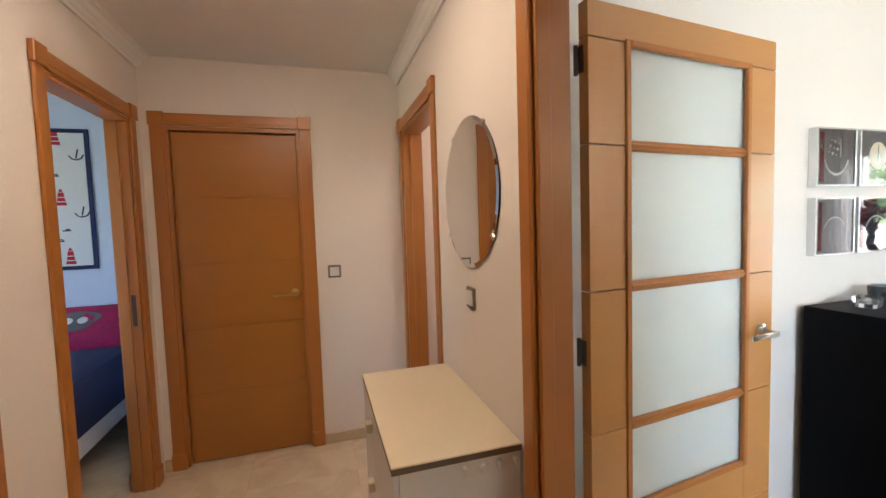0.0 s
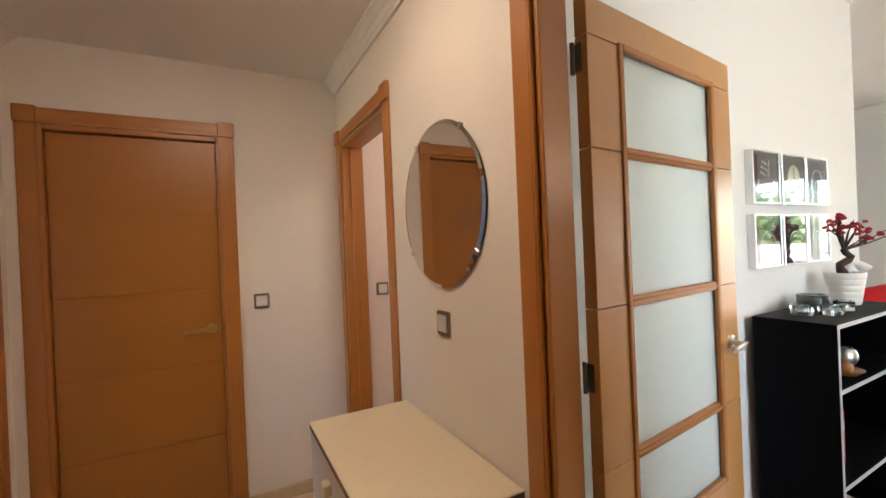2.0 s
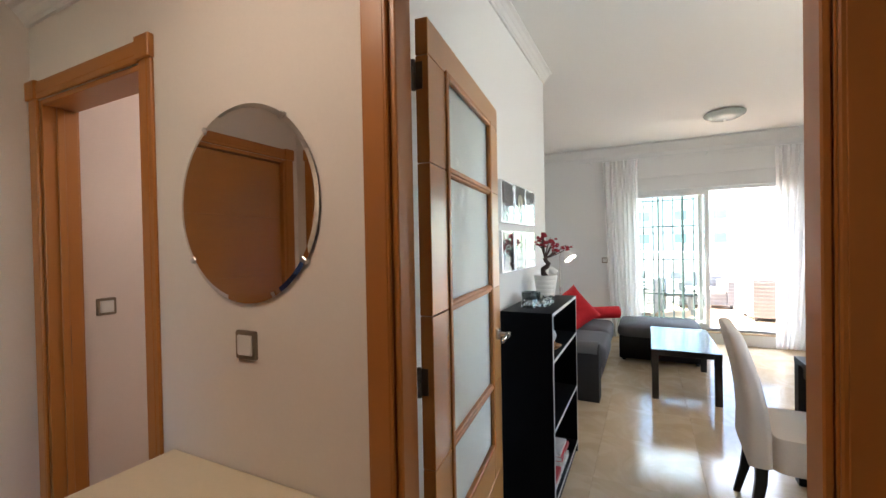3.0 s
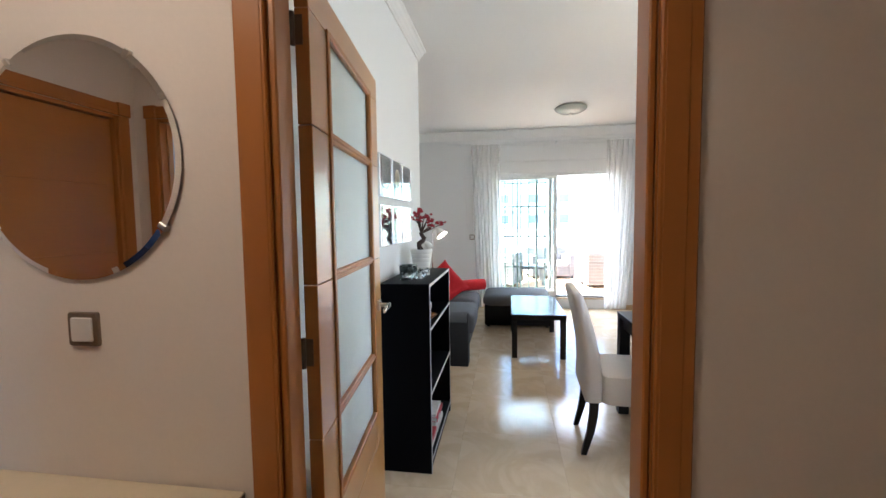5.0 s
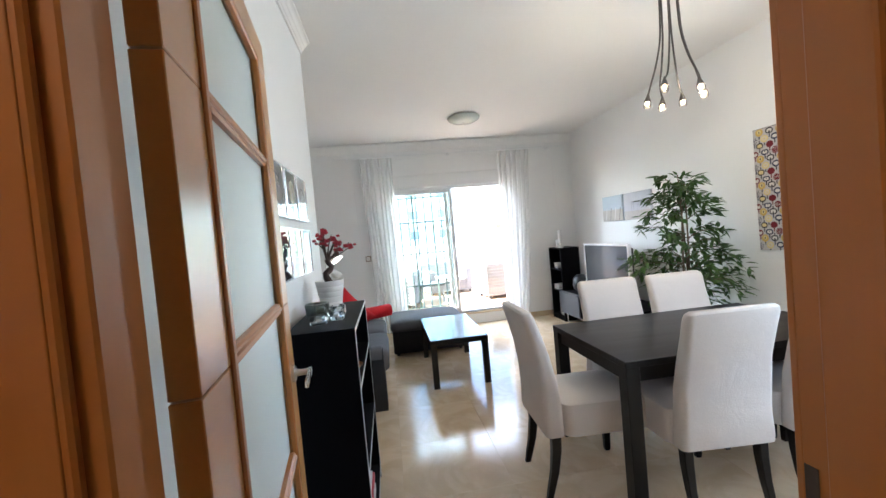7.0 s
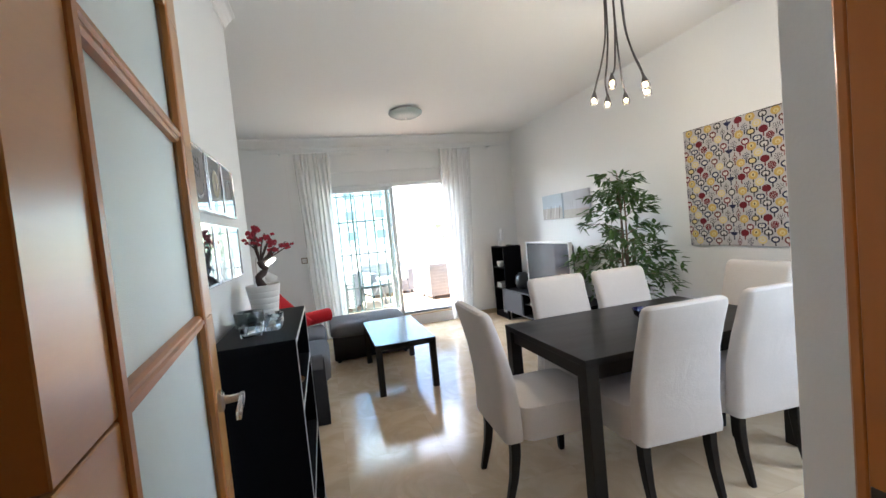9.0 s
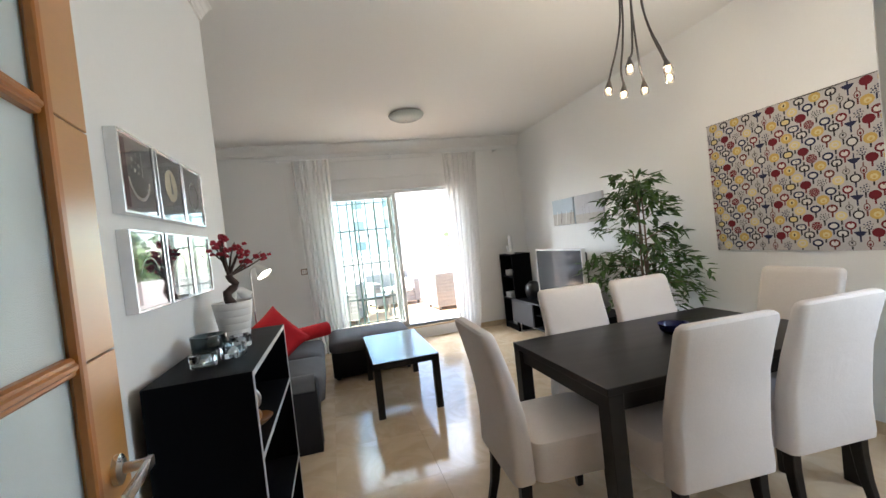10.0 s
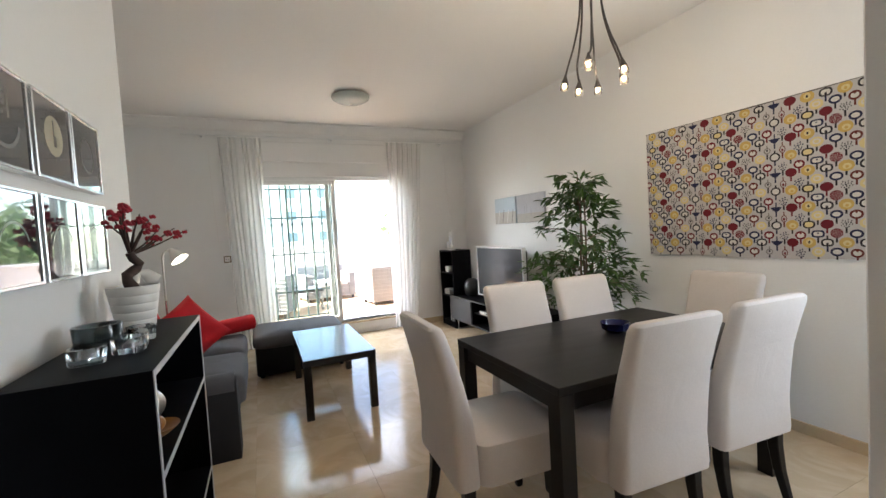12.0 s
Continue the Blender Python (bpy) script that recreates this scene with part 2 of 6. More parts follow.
def turned(profile, n=24, bm=None, at=(0, 0)):
    """A body turned round z from (radius, height) pairs."""
    bm = bm or bmesh.new()
    return loft(bm, [[(at[0] + max(r, 1e-4) * math.cos(2 * math.pi * i / n), at[1] + max(r, 1e-4) * math.sin(2 * math.pi * i / n), z) for i in range(n)] for r, z in profile])


def tube(points, radii, n=8, bm=None):
    """A round bar along points."""
    bm = bm or bmesh.new()
    pts = [Vector(p) for p in points]
    if not hasattr(radii, "__len__"):
        radii = [radii] * len(pts)
    rings = []
    side = None
    for i, p in enumerate(pts):
        way = (pts[min(i + 1, len(pts) - 1)] - pts[max(i - 1, 0)]).normalized()
        if side is None:
            side = way.orthogonal().normalized()
        side = (side - way * side.dot(way)).normalized()
        up = way.cross(side)
        rings.append([p + float(radii[i]) * (math.cos(2 * math.pi * k / n) * side + math.sin(2 * math.pi * k / n) * up) for k in range(n)])
    return loft(bm, rings)


def mesh_of(name, bm, mat, smooth=False):
    bmesh.ops.recalc_face_normals(bm, faces=bm.faces)
    me = bpy.data.meshes.new(name)
    bm.to_mesh(me)
    bm.free()
    me.materials.append(mat)
    if smooth:
        me.polygons.foreach_set("use_smooth", [True] * len(me.polygons))
        me.set_sharp_from_angle(angle=radians(40))
    return me


def part(name, bm, mat, parent, label="", smooth=False, m=None):
    ob = new(name, mesh_of(name, bm, mat, smooth))
    ob.parent = parent
    if m is not None:
        ob.matrix_basis = m
    return tagged(ob, label) if label else ob


def thing(name, m, label, category, group="", kind=""):
    ob = new(name)
    ob.empty_display_size = 0.1
    ob.matrix_basis = m
    return tagged(ob, label, category, group, kind)


def solid(name, bm, mat, label, category="", kind="structure", smooth=False, m=None, group=""):
    ob = new(name, mesh_of(name, bm, mat, smooth))
    if m is not None:
        ob.matrix_basis = m
    return tagged(ob, label, category, group, kind)


# ---- structure ----
XW, TW = 0.67, 0.12          # the hall's wall with the mirror, and its thickness
XE = 6.48                    # the terrace wall
YS, YP, YN = -2.15, 1.285, 2.25
XC = 3.27                    # the outer corner of the wall with the pictures
HC, LC = 2.44, 2.79          # ceilings of hall and living room
OP = (0.745, 2.05)           # a door's opening in the wall


def runs(name, mat, label, axis, at, thick, ends, height, holes, z0=0.0):
    """A straight wall with openings (from, to, bottom, top)."""
    bm = bmesh.new()
    cuts = sorted(holes)
    a = ends[0]
    pieces = []
    for h0, h1, b0, b1 in cuts:
        pieces.append((a, h0, z0, height))
        pieces.append((h0, h1, b1, height))
        if b0 > z0:
            pieces.append((h0, h1, z0, b0))
        a = h1
    pieces.append((a, ends[1], z0, height))
    for p0, p1, q0, q1 in pieces:
        if axis == "x":
            box(bm, at, at + thick, p0, p1, q0, q1)
        else:
            box(bm, p0, p1, at, at + thick, q0, q1)
    bmesh.ops.remove_doubles(bm, verts=bm.verts, dist=1e-5)
    return solid(name, bm, mat, label, "wall")


YD0, YD1 = 0.285, 1.075      # the living room's doorway
runs("wall_mirror", HALLPAINT, "cream painted hall wall with a doorway", "x", XW, 0.06, (-1.6, 2.99), LC, [(YD0, YD1 + 0.013, 0, 2.06), (2.05, 2.795, 0, 2.05)])
runs("wall_mirror_back", WALL, "white painted living room wall with a doorway", "x", XW + 0.0602, 0.0598, (YS, YP), LC, [(YD0, YD1 + 0.013, 0, 2.06)])
runs("wall_west", HALLPAINT, "cream painted hall wall with two doors", "x", -0.93, 0.10, (-1.6, 2.99), HC + 0.1, [(0.83, 1.555, 0, 2.05), (1.99, 2.715, 0, 2.05)])
runs("wall_back", HALLPAINT, "cream painted end wall of the hall", "y", 2.87, 0.12, (-0.83, XW), HC + 0.1, [(-0.7175, 0.0275, 0, 2.05)])
# unseen backing wall, added so no sky light leaks round the end door
runs("wall_closet", HALLPAINT, "unseen cream wall added to keep sky light out behind the end door", "y", 3.0, 0.08, (-0.83, 0.79), HC + 0.1, [])
runs("wall_hall_south", HALLPAINT, "cream painted wall closing the hall", "y", -1.7, 0.10, (-0.93, 0.79), LC, [])
runs("wall_pictures", WALL, "white painted wall with six pictures", "y", YP, 0.12, (0.7302, XC), LC, [])
runs("wall_return", WALL, "white painted wall behind the sofa's end", "x", XC - 0.10, 0.10, (YP + 0.12, YN), LC, [])
runs("wall_north", WALL, "white painted wall behind the sofa", "y", YN, 0.12, (XC - 0.10, XE + 0.25), LC, [])
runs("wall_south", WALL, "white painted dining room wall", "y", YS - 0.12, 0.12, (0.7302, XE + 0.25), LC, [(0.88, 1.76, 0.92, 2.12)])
runs("wall_terrace", WALL, "white painted wall with the terrace door", "x", XE, 0.25, (YS, YN), LC, [(-1.02, 0.76, 0.175, 2.13)])
solid("wall_corner", boxes((0.79, 1.283, -0.465, -0.345, 0, LC), bevel=0.004), WALL, "white painted wall corner beside the doorway", "wall")
solid("ceiling_hall", boxes((-0.93, XW, -1.7, 2.99, HC, HC + 0.1)), CEIL, "white painted hall ceiling", "ceiling")
solid("ceiling_living", boxes((XW, XE + 0.25, YS - 0.12, YN + 0.12, LC, LC + 0.15)), CEIL, "white painted living room ceiling", "ceiling")
solid("ground_slab", boxes((-3.4, XE + 0.25, YS - 0.12, 4.6, -0.2, -0.006)), SKIRT, "stone slab under the tiles", "floor")


def cornice(name, a, b, normal, top, label, k=1.0):
    """A stepped plaster moulding from a to b along a wall, which faces normal."""
    steps = ((0.0, 0.075), (0.012, 0.075), (0.016, 0.062), (0.022, 0.058), (0.034, 0.040), (0.040, 0.036), (0.052, 0.020), (0.058, 0.016), (0.070, 0.012), (0.070, 0.0), (0.0, 0.0))
    bm = bmesh.new()
    rings = [[(p[0] + normal[0] * o * k, p[1] + normal[1] * o * k, top - d * k) for o, d in steps] for p in (a, b)]
    loft(bm, rings)
    return solid(name, bm, CEIL, label, "cornice")


cornice("trim_cornice_mirror", (XW, -1.6), (XW, 2.87), (-1, 0), HC, "stepped white plaster cornice")
cornice("trim_cornice_west", (-0.83, -1.6), (-0.83, 2.87), (1, 0), HC, "stepped white plaster cornice")
cornice("trim_cornice_pictures", (0.79, YP), (XC, YP), (0, -1), LC, "stepped white plaster cornice")
cornice("trim_cornice_terrace", (XE, YS), (XE, YN), (-1, 0), LC, "stepped white plaster cornice", 1.6)
cornice("trim_cornice_return", (XC, YP), (XC, YN), (1, 0), LC, "stepped white plaster cornice")


def skirting(name, *rows):
    solid(name, boxes(*rows, bevel=0.003), SKIRT, "cream marble skirting", "skirting")


skirting("baseboard_back", (-0.83, -0.79, 2.858, 2.87, 0, 0.07), (0.1, XW - 0.012, 2.858, 2.87, 0, 0.07))
skirting("baseboard_mirror", (XW - 0.012, XW, 1.16, 1.98, 0, 0.07), (XW - 0.012, XW, -1.6, 0.2, 0, 0.07))
skirting("baseboard_west", (-0.83, -0.818, 1.635, 1.91, 0, 0.07), (-0.83, -0.818, -1.6, 0.75, 0, 0.07))
skirting("baseboard_south", (0.79, XE, YS, YS + 0.012, 0, 0.07))
skirting("baseboard_corner", (0.79, 1.283, -0.345, -0.333, 0, 0.07))
skirting("baseboard_terrace", (XE - 0.012, XE, YS + 0.012, -1.02, 0, 0.07), (XE - 0.012, XE, 0.76, YN, 0, 0.07))
skirting("baseboard_pictures", (0.9, XC, YP - 0.012, YP, 0, 0.07))
skirting("baseboard_north", (XC, XE - 0.012, YN - 0.012, YN, 0, 0.07))


# ---- doors ----
def casing(side, parent, w, h, y, out):
    """Casing boards round an opening w wide and h high on the wall's face y; out is the way out of the wall."""
    c = 0.072
    for s in (-1, 1):
        x = s * (w / 2 + c / 2)
        bm = boxes((x - c / 2, x + c / 2, y, y + out * 0.012, 0.0, h), bevel=0.003)
        box(bm, x - c / 2 + 0.008, x + c / 2 - 0.022 if s > 0 else x + c / 2 - 0.008, y, y + out * 0.0138, 0.0, h, bevel=0.0015, seg=2)
        part("casing", bm, WOOD, parent)
        bl = boxes((x - c / 2 - 0.004, x + c / 2 + 0.004, y, y + out * 0.022, h, h + c + 0.006), bevel=0.003)
        part("corner_block", bl, WOOD, parent)
        bl = boxes((x - c / 2 - 0.003, x + c / 2 + 0.003, y, y + out * 0.021, 0, 0.10), bevel=0.003)
        part("plinth_block", bl, WOOD, parent)
    bm = boxes((-w / 2, w / 2, y, y + out * 0.012, h, h + c), bevel=0.003)
    box(bm, -w / 2 + 0.0005, w / 2 - 0.0005, y, y + out * 0.0138, h + 0.02, h + c - 0.008, bevel=0.004, seg=2)
    part("casing_head", bm, WOODH, parent)


def lining(parent, w, h, thick, rebate=False):
    t = 0.022
    if rebate:
        for s in (-1, 1):
            deep = 0.013 if s < 0 else 0.0
            x = s * (w / 2 + deep - 0.004 + 0.001)
            part("jamb", boxes((x - 0.004, x + 0.004, 0.001, thick - 0.001, 0, h), bevel=0.001), WOOD, parent)
            x = s * (w / 2 + deep / 2 - 0.0155)
            part("door_stop", boxes((x - 0.0070 - deep / 2, x + 0.0070 + deep / 2, 0.001, 0.042 if s < 0 else 0.076, 0, h - t), bevel=0.003), WOOD, parent)
        part("head_jamb", boxes((-w / 2 + 0.009, w / 2 - 0.009, 0.001, thick - 0.001, h - 0.008, h), bevel=0.001), WOODH, parent)
        part("door_stop", boxes((-w / 2 + 0.009, w / 2 - 0.009, 0.001, 0.042, h - t, h - 0.009), bevel=0.003), WOODH, parent)
        return
    for s in (-1, 1):
        x = s * (w / 2 - t / 2 + 0.001)
        part("jamb", boxes((x - t / 2, x + t / 2, 0.001, thick - 0.001, 0, h), bevel=0.002), WOOD, parent)
        x = s * (w / 2 - t - 0.006)
        part("door_stop", boxes((x - 0.006, x + 0.006, 0.045, thick - 0.05, 0, h - t), bevel=0.002), WOOD, parent)
    part("head_jamb", boxes((-w / 2 + t, w / 2 - t, 0.001, thick - 0.001, h - t, h), bevel=0.002), WOODH, parent)


def lever(parent, x, z, y, out, turn, mat=METAL):
    """A lever handle with its rose, standing out of a leaf's face y."""
    rose = turned([(0.004, 0), (0.026, 0), (0.026, 0.008), (0.020, 0.011), (0.010, 0.012)], 20)
    h = part("handle", rose, mat, parent, smooth=True, m=Matrix.Translation((x, y, z)) @ Matrix.Rotation(radians(-90 * out), 4, "X"))
    bar = tube([(0, 0, 0.008), (0, 0, 0.052)], [0.010, 0.009], 12)
    box(bar, min(-turn * 0.010, turn * 0.128), max(-turn * 0.010, turn * 0.128), -0.0095, 0.0095, 0.046, 0.056, bevel=0.002, seg=2)
    part("lever", bar, mat, h, smooth=True)
    return h


def flush_leaf(parent, w, h, y0, y1, grooves=True):
    """A leaf of veneered boards with narrow level grooves between them."""
    part("leaf_core", boxes((-w / 2 + 0.004, w / 2 - 0.004, y0 + 0.003, y1 - 0.003, 0.008, h - 0.004)), DOORWOOD_SHADED, parent)
    zs = [0.006, 0.44, 0.84, 1.235, 1.63, h - 0.002]
    for a, b in zip(zs, zs[1:]):
        part("panel", boxes((-w / 2, w / 2, y0, y1, a + 0.002, b - 0.002), bevel=0.0015), DOORWOOD_SHADED, parent)


def door_frame(name, m, label, thick, w=OP[0], h=OP[1], both=True, rebate=False):
    d = thing(name, m, label, "door", kind="structure")
    lining(d, w, h, thick, rebate)
    casing("front", d, w - 0.01, h, 0.0, -1)
    if both:
        casing("back", d, w - 0.01, h, thick, 1)
    return d


# end of the hall: a closed flush door. Local x runs along the wall, y into it.
d = door_frame("door_1", pose(-0.345, 2.87, 0), "closed cherry veneer flush door with brass lever", 0.12)
flush_leaf(d, OP[0] - 0.05, OP[1] - 0.025, 0.028, 0.064)
lever(d, 0.30, 1.02, 0.028, -1, -1, BRASS)
# doorway in the mirror wall, door swung away
d = door_frame("door_2", pose(XW, 2.4225, 0, 0, 0, -90), "cherry wood door frame standing open in the hall", TW)
part("strike_plate", boxes((-0.3515, -0.349, 0.05, 0.075, 0.93, 1.10), bevel=0.001), DARKMETAL, d)
# doorway to the bedroom in the west wall
d = door_frame("door_3", pose(-0.83, 2.3525, 0, 0, 0, 90), "cherry wood door frame open to the bedroom", 0.10, w=0.725)
part("strike_plate", boxes((0.339, 0.3415, 0.02, 0.04, 0.93, 1.10), bevel=0.001), DARKMETAL, d)
# a closed door further back in the west wall
d = door_frame("door_4", pose(-0.83, 1.1925, 0, 0, 0, 90), "closed cherry veneer flush door in the hall", 0.10, w=0.725)
flush_leaf(d, 0.675, OP[1] - 0.025, 0.028, 0.064)
lever(d, -0.27, 1.02, 0.028, -1, 1, METAL)
# living room doorway with its glazed door, swung open into the room
d = door_frame("door_5", pose(XW, (YD0 + YD1) / 2, 0, 0, 0, -90), "cherry wood frame of the living room doorway", TW, w=YD1 - YD0, h=2.055, both=False, rebate=True)
part("strike_plate", boxes((0.3850, 0.3865, 0.097, 0.116, 0.975, 1.050), bevel=0.0005), DARKMETAL, d)
part("casing", boxes((0.392, 0.466, TW, TW + 0.016, 0, 2.055), bevel=0.004), WOOD, d)


def glazed_door():
    """Local x from the hinges to the lock, y towards the wall behind, z up."""
    w, h, t = 0.825, 2.01, 0.036
    d = thing("door_6", pose(0.821, 1.048, 0.006, 0, 0, 6.3), "open cherry veneer door with frosted glass panes", "door", kind="structure")
    gx0, gx1, gz0, gz1 = 0.142, 0.680, 0.565, 1.912
    edges = [(0.0, 0.42), (0.423, 0.8135), (0.8165, 1.2235), (1.2265, 1.6285), (1.6315, gz1)]
    for a, b in edges:
        if b <= gz0 - 0.05:
            part("panel", boxes((0, w, 0, t, a, b), bevel=0.0015), DOORWOOD_LIT, d)
            continue
        part("stile", boxes((0, gx0, 0, t, a, b), bevel=0.0015), DOORWOOD_LIT, d)
        part("stile", boxes((gx1, w, 0, t, a, b), bevel=0.0015), DOORWOOD_LIT, d)
    part("bottom_rail", boxes((gx0 + 0.0005, gx1 - 0.0005, 0, t, 0.423, gz0), bevel=0.001), DOORWOOD_LIT, d)
    part("top_rail", boxes((0, w, 0, t, gz1 + 0.003, h), bevel=0.0015), DOORWOOD_LIT, d)
    # bead round the glass, standing proud of both faces
    for y0, y1 in ((-0.006, 0.010), (t - 0.010, t + 0.006)):
        part("bead", boxes((gx0 - 0.010, gx0 + 0.010, y0, y1, gz0 - 0.01, gz1 + 0.01), (gx1 - 0.010, gx1 + 0.010, y0, y1, gz0 - 0.01, gz1 + 0.01), bevel=0.003), WOOD, d)
        part("bead", boxes((gx0 + 0.010, gx1 - 0.010, y0, y1, gz0 - 0.01, gz0 + 0.010), (gx0 + 0.010, gx1 - 0.010, y0, y1, gz1 - 0.010, gz1 + 0.01), bevel=0.003), WOODH, d)
    bars = (0.815, 1.228, 1.632)
    for z in bars:
        bm = boxes((gx0 + 0.010, gx1 - 0.010, 0.0, t, z - 0.015, z + 0.015), bevel=0.004)
        box(bm, gx0 + 0.011, gx1 - 0.011, -0.004, t + 0.004, z - 0.006, z + 0.006, bevel=0.003)
        part("glazing_bar", bm, WOODH, d)
    zz = [gz0 + 0.002, *bars, gz1 - 0.002]
    for a, b in zip(zz, zz[1:]):
        part("pane", boxes((gx0 + 0.002, gx1 - 0.002, t / 2 - 0.003, t / 2 + 0.003, a + 0.002, b - 0.002)), FROST, d, "frosted glass pane").visible_shadow = False
    lever(d, 0.760, 1.020, 0.0, -1, -1, METAL)
    lever(d, 0.760, 1.020, t, 1, -1, METAL)
    part("latch_plate", boxes((w - 0.001, w + 0.0015, 0.008, 0.028, 0.93, 1.10), bevel=0.0008), METAL, d)
    for z in (0.22, 1.05, 1.86):
        bm = tube([(-0.007, t + 0.003, z - 0.04), (-0.007, t + 0.003, z + 0.04)], 0.006, 10)
        box(bm, -0.0015, 0.0, t - 0.020, t, z - 0.036, z + 0.036)
        part("hinge", bm, HINGE, d, smooth=True)


glazed_door()

# ---- rooms seen through the hall's doors ----
runs("wall_bath_north", PINK, "pale pink wall of the room beside the hall", "y", 2.91, 0.1, (0.79, XC - 0.10), 2.5, [])
runs("wall_bath_east", PINK, "pale pink wall closing the side room", "x", 2.2, 0.1, (YP + 0.12, 2.91), 2.5, [])
solid("ceiling_bath", boxes((0.7302, 2.3, YP + 0.12, 3.01, 2.42, 2.5)), CEIL, "white ceiling of the side room", "ceiling")
runs("wall_bedroom_north", BLUEWALL, "pale blue bedroom wall", "y", 4.0, 0.1, (-3.3, -0.8), 2.5, [])
runs("wall_bedroom_west", BLUEWALL, "pale blue bedroom wall with a window", "x", -3.4, 0.1, (0.6, 4.1), 2.5, [(1.3, 2.7, 0.9, 2.1)])
runs("wall_bedroom_south", BLUEWALL, "pale blue bedroom wall", "y", 0.5, 0.1, (-3.3, -0.93), 2.5, [])
runs("wall_bedroom_east", BLUEWALL, "pale blue bedroom wall", "x", -0.93, 0.1, (2.99, 4.0), 2.5, [])
solid("ceiling_bedroom", boxes((-3.4, -0.93, 0.5, 4.1, 2.5, 2.6)), CEIL, "white bedroom ceiling", "ceiling")


# ---- switches and sockets ----
def switch(name, m, label, rocker=True):
    """A plate in the x-z plane whose face looks along -y."""
    s = thing(name, m, label, "switch")
    bm = bmesh.new()
    loft(bm, [[(x, y, z) for x, z in rounded(w, w, 0.006)] for w, y in ((0.082, 0.0), (0.082, -0.006), (0.078, -0.009))])
    part("frame", bm, BRONZE, s)
    bm = bmesh.new()
    loft(bm, [[(x, y, z) for x, z in rounded(w, w, 0.004)] for w, y in ((0.058, -0.0085), (0.058, -0.011), (0.054, -0.0135))])
    part("rocker" if rocker else "insert", bm, WHITEPLASTIC, s)
    if not rocker:
        for x in (-0.0095, 0.0095):
            part("pin_hole", turned([(0.003, -0.002), (0.003, 0.0)], 10), BLACKPLASTIC, s, m=Matrix.Translation((x, -0.0137, 0)) @ Matrix.Rotation(radians(90), 4, "X"))
    return s


switch("light_switch", pose(0.204, 2.87, 1.145), "white rocker switch in a bronze frame on the hall wall")
switch("light_switch", pose(XW, 1.568, 1.145, 0, 0, -90), "white rocker switch in a bronze frame under the mirror")
switch("light_switch", pose(0.937, 2.91, 1.15), "white rocker switch in a bronze frame on a pink wall")
switch("wall_socket", pose(XE, 1.105, 1.135, 0, 0, -90), "dark framed wall socket beside the curtain", rocker=False)


# ---- hall: mirror and chest ----
def round_mirror():
    m = thing("mirror", pose(XW, 1.562, 1.545, 0, 0, -90), "round frameless wall mirror with a bright rim", "mirror")
    glassmat = bpy.data.materials.new("mirror_silver")
    glassmat.use_nodes = True
    p = glassmat.node_tree.nodes["Principled BSDF"]
    p.inputs["Base Color"].default_value, p.inputs["Metallic"].default_value, p.inputs["Roughness"].default_value = (0.82, 0.80, 0.78, 1), 1.0, 0.01
    flip = Matrix.Rotation(radians(90), 4, "X")
    part("glass", turned([(0.279, 0.006), (0.281, 0.008), (0.268, 0.011), (0.002, 0.011)], 96), glassmat, m, m=flip)
    part("backing", turned([(0.002, 0.0), (0.275, 0.0), (0.2785, 0.0055), (0.002, 0.0055)], 96), BLACKPLASTIC, m, m=flip)
    for a in (55, 125, 215, 325):
        x, z = 0.276 * math.cos(radians(a)), 0.276 * math.sin(radians(a))
        part("clip", boxes((-0.007, 0.007, -0.014, 0, -0.011, 0.011), bevel=0.002), METAL, m, m=pose(x, 0, z, 0, 90 - a, 0))


round_mirror()


def chest():
    """A narrow chest whose drawers look along -x."""
    x0, x1, y0, y1, h = 0.272, 0.666, 1.166, 1.922, 0.776
    c = thing("chest_of_drawers", pose(x0, y0, 0), "white chest with a cream top and hooks on its side", "chest")
    w, d = y1 - y0, x1 - x0
    bm = boxes((0, d, 0, w, h - 0.006, h), bevel=0.002)
    part("top", bm, CHESTTOP, c, "cream laminate top")
    part("top_edge", boxes((0.001, d - 0.001, 0.001, w - 0.001, h - 0.024, h - 0.006)), CHESTEDGE, c, "brown edge band")
    part("side", boxes((0.022, d - 0.004, 0.004, 0.020, 0.0, h - 0.024), bevel=0.0015), CHESTWHITE, c)
    part("side", boxes((0.022, d - 0.004, w - 0.020, w - 0.004, 0.0, h - 0.024), bevel=0.0015), CHESTWHITE, c)
    part("back", boxes((d - 0.014, d - 0.006, 0.020, w - 0.020, 0.03, h - 0.024)), CHESTWHITE, c)
    part("plinth", boxes((0.03, 0.045, 0.020, w - 0.020, 0, 0.06)), CHESTWHITE, c)
    part("bottom", boxes((0.03, d - 0.014, 0.020, w - 0.020, 0.06, 0.076)), CHESTWHITE, c)
    for a, b in ((0.065, 0.29), (0.293, 0.52), (0.523, h - 0.028)):
        dr = part("drawer", boxes((0.003, 0.021, 0.005, w - 0.005, a, b), bevel=0.002), CHESTWHITE, c)
        part("knob", boxes((-0.022, 0.003, w * 0.60 - 0.02, w * 0.60 + 0.02, (a + b) / 2 + 0.025, (a + b) / 2 + 0.065), bevel=0.004), CHESTTOP, dr, "square cream knob")
    for i in range(4):
        x = 0.212 + i * 0.0535
        hook = tube([(x, 0.004, h - 0.046), (x, -0.005, h - 0.047), (x, -0.008, h - 0.056), (x + 0.001, -0.011, h - 0.060)], [0.010, 0.009, 0.006, 0.004], 8)
        part("hook", hook, WHITEPLASTIC, c, smooth=True)


chest()


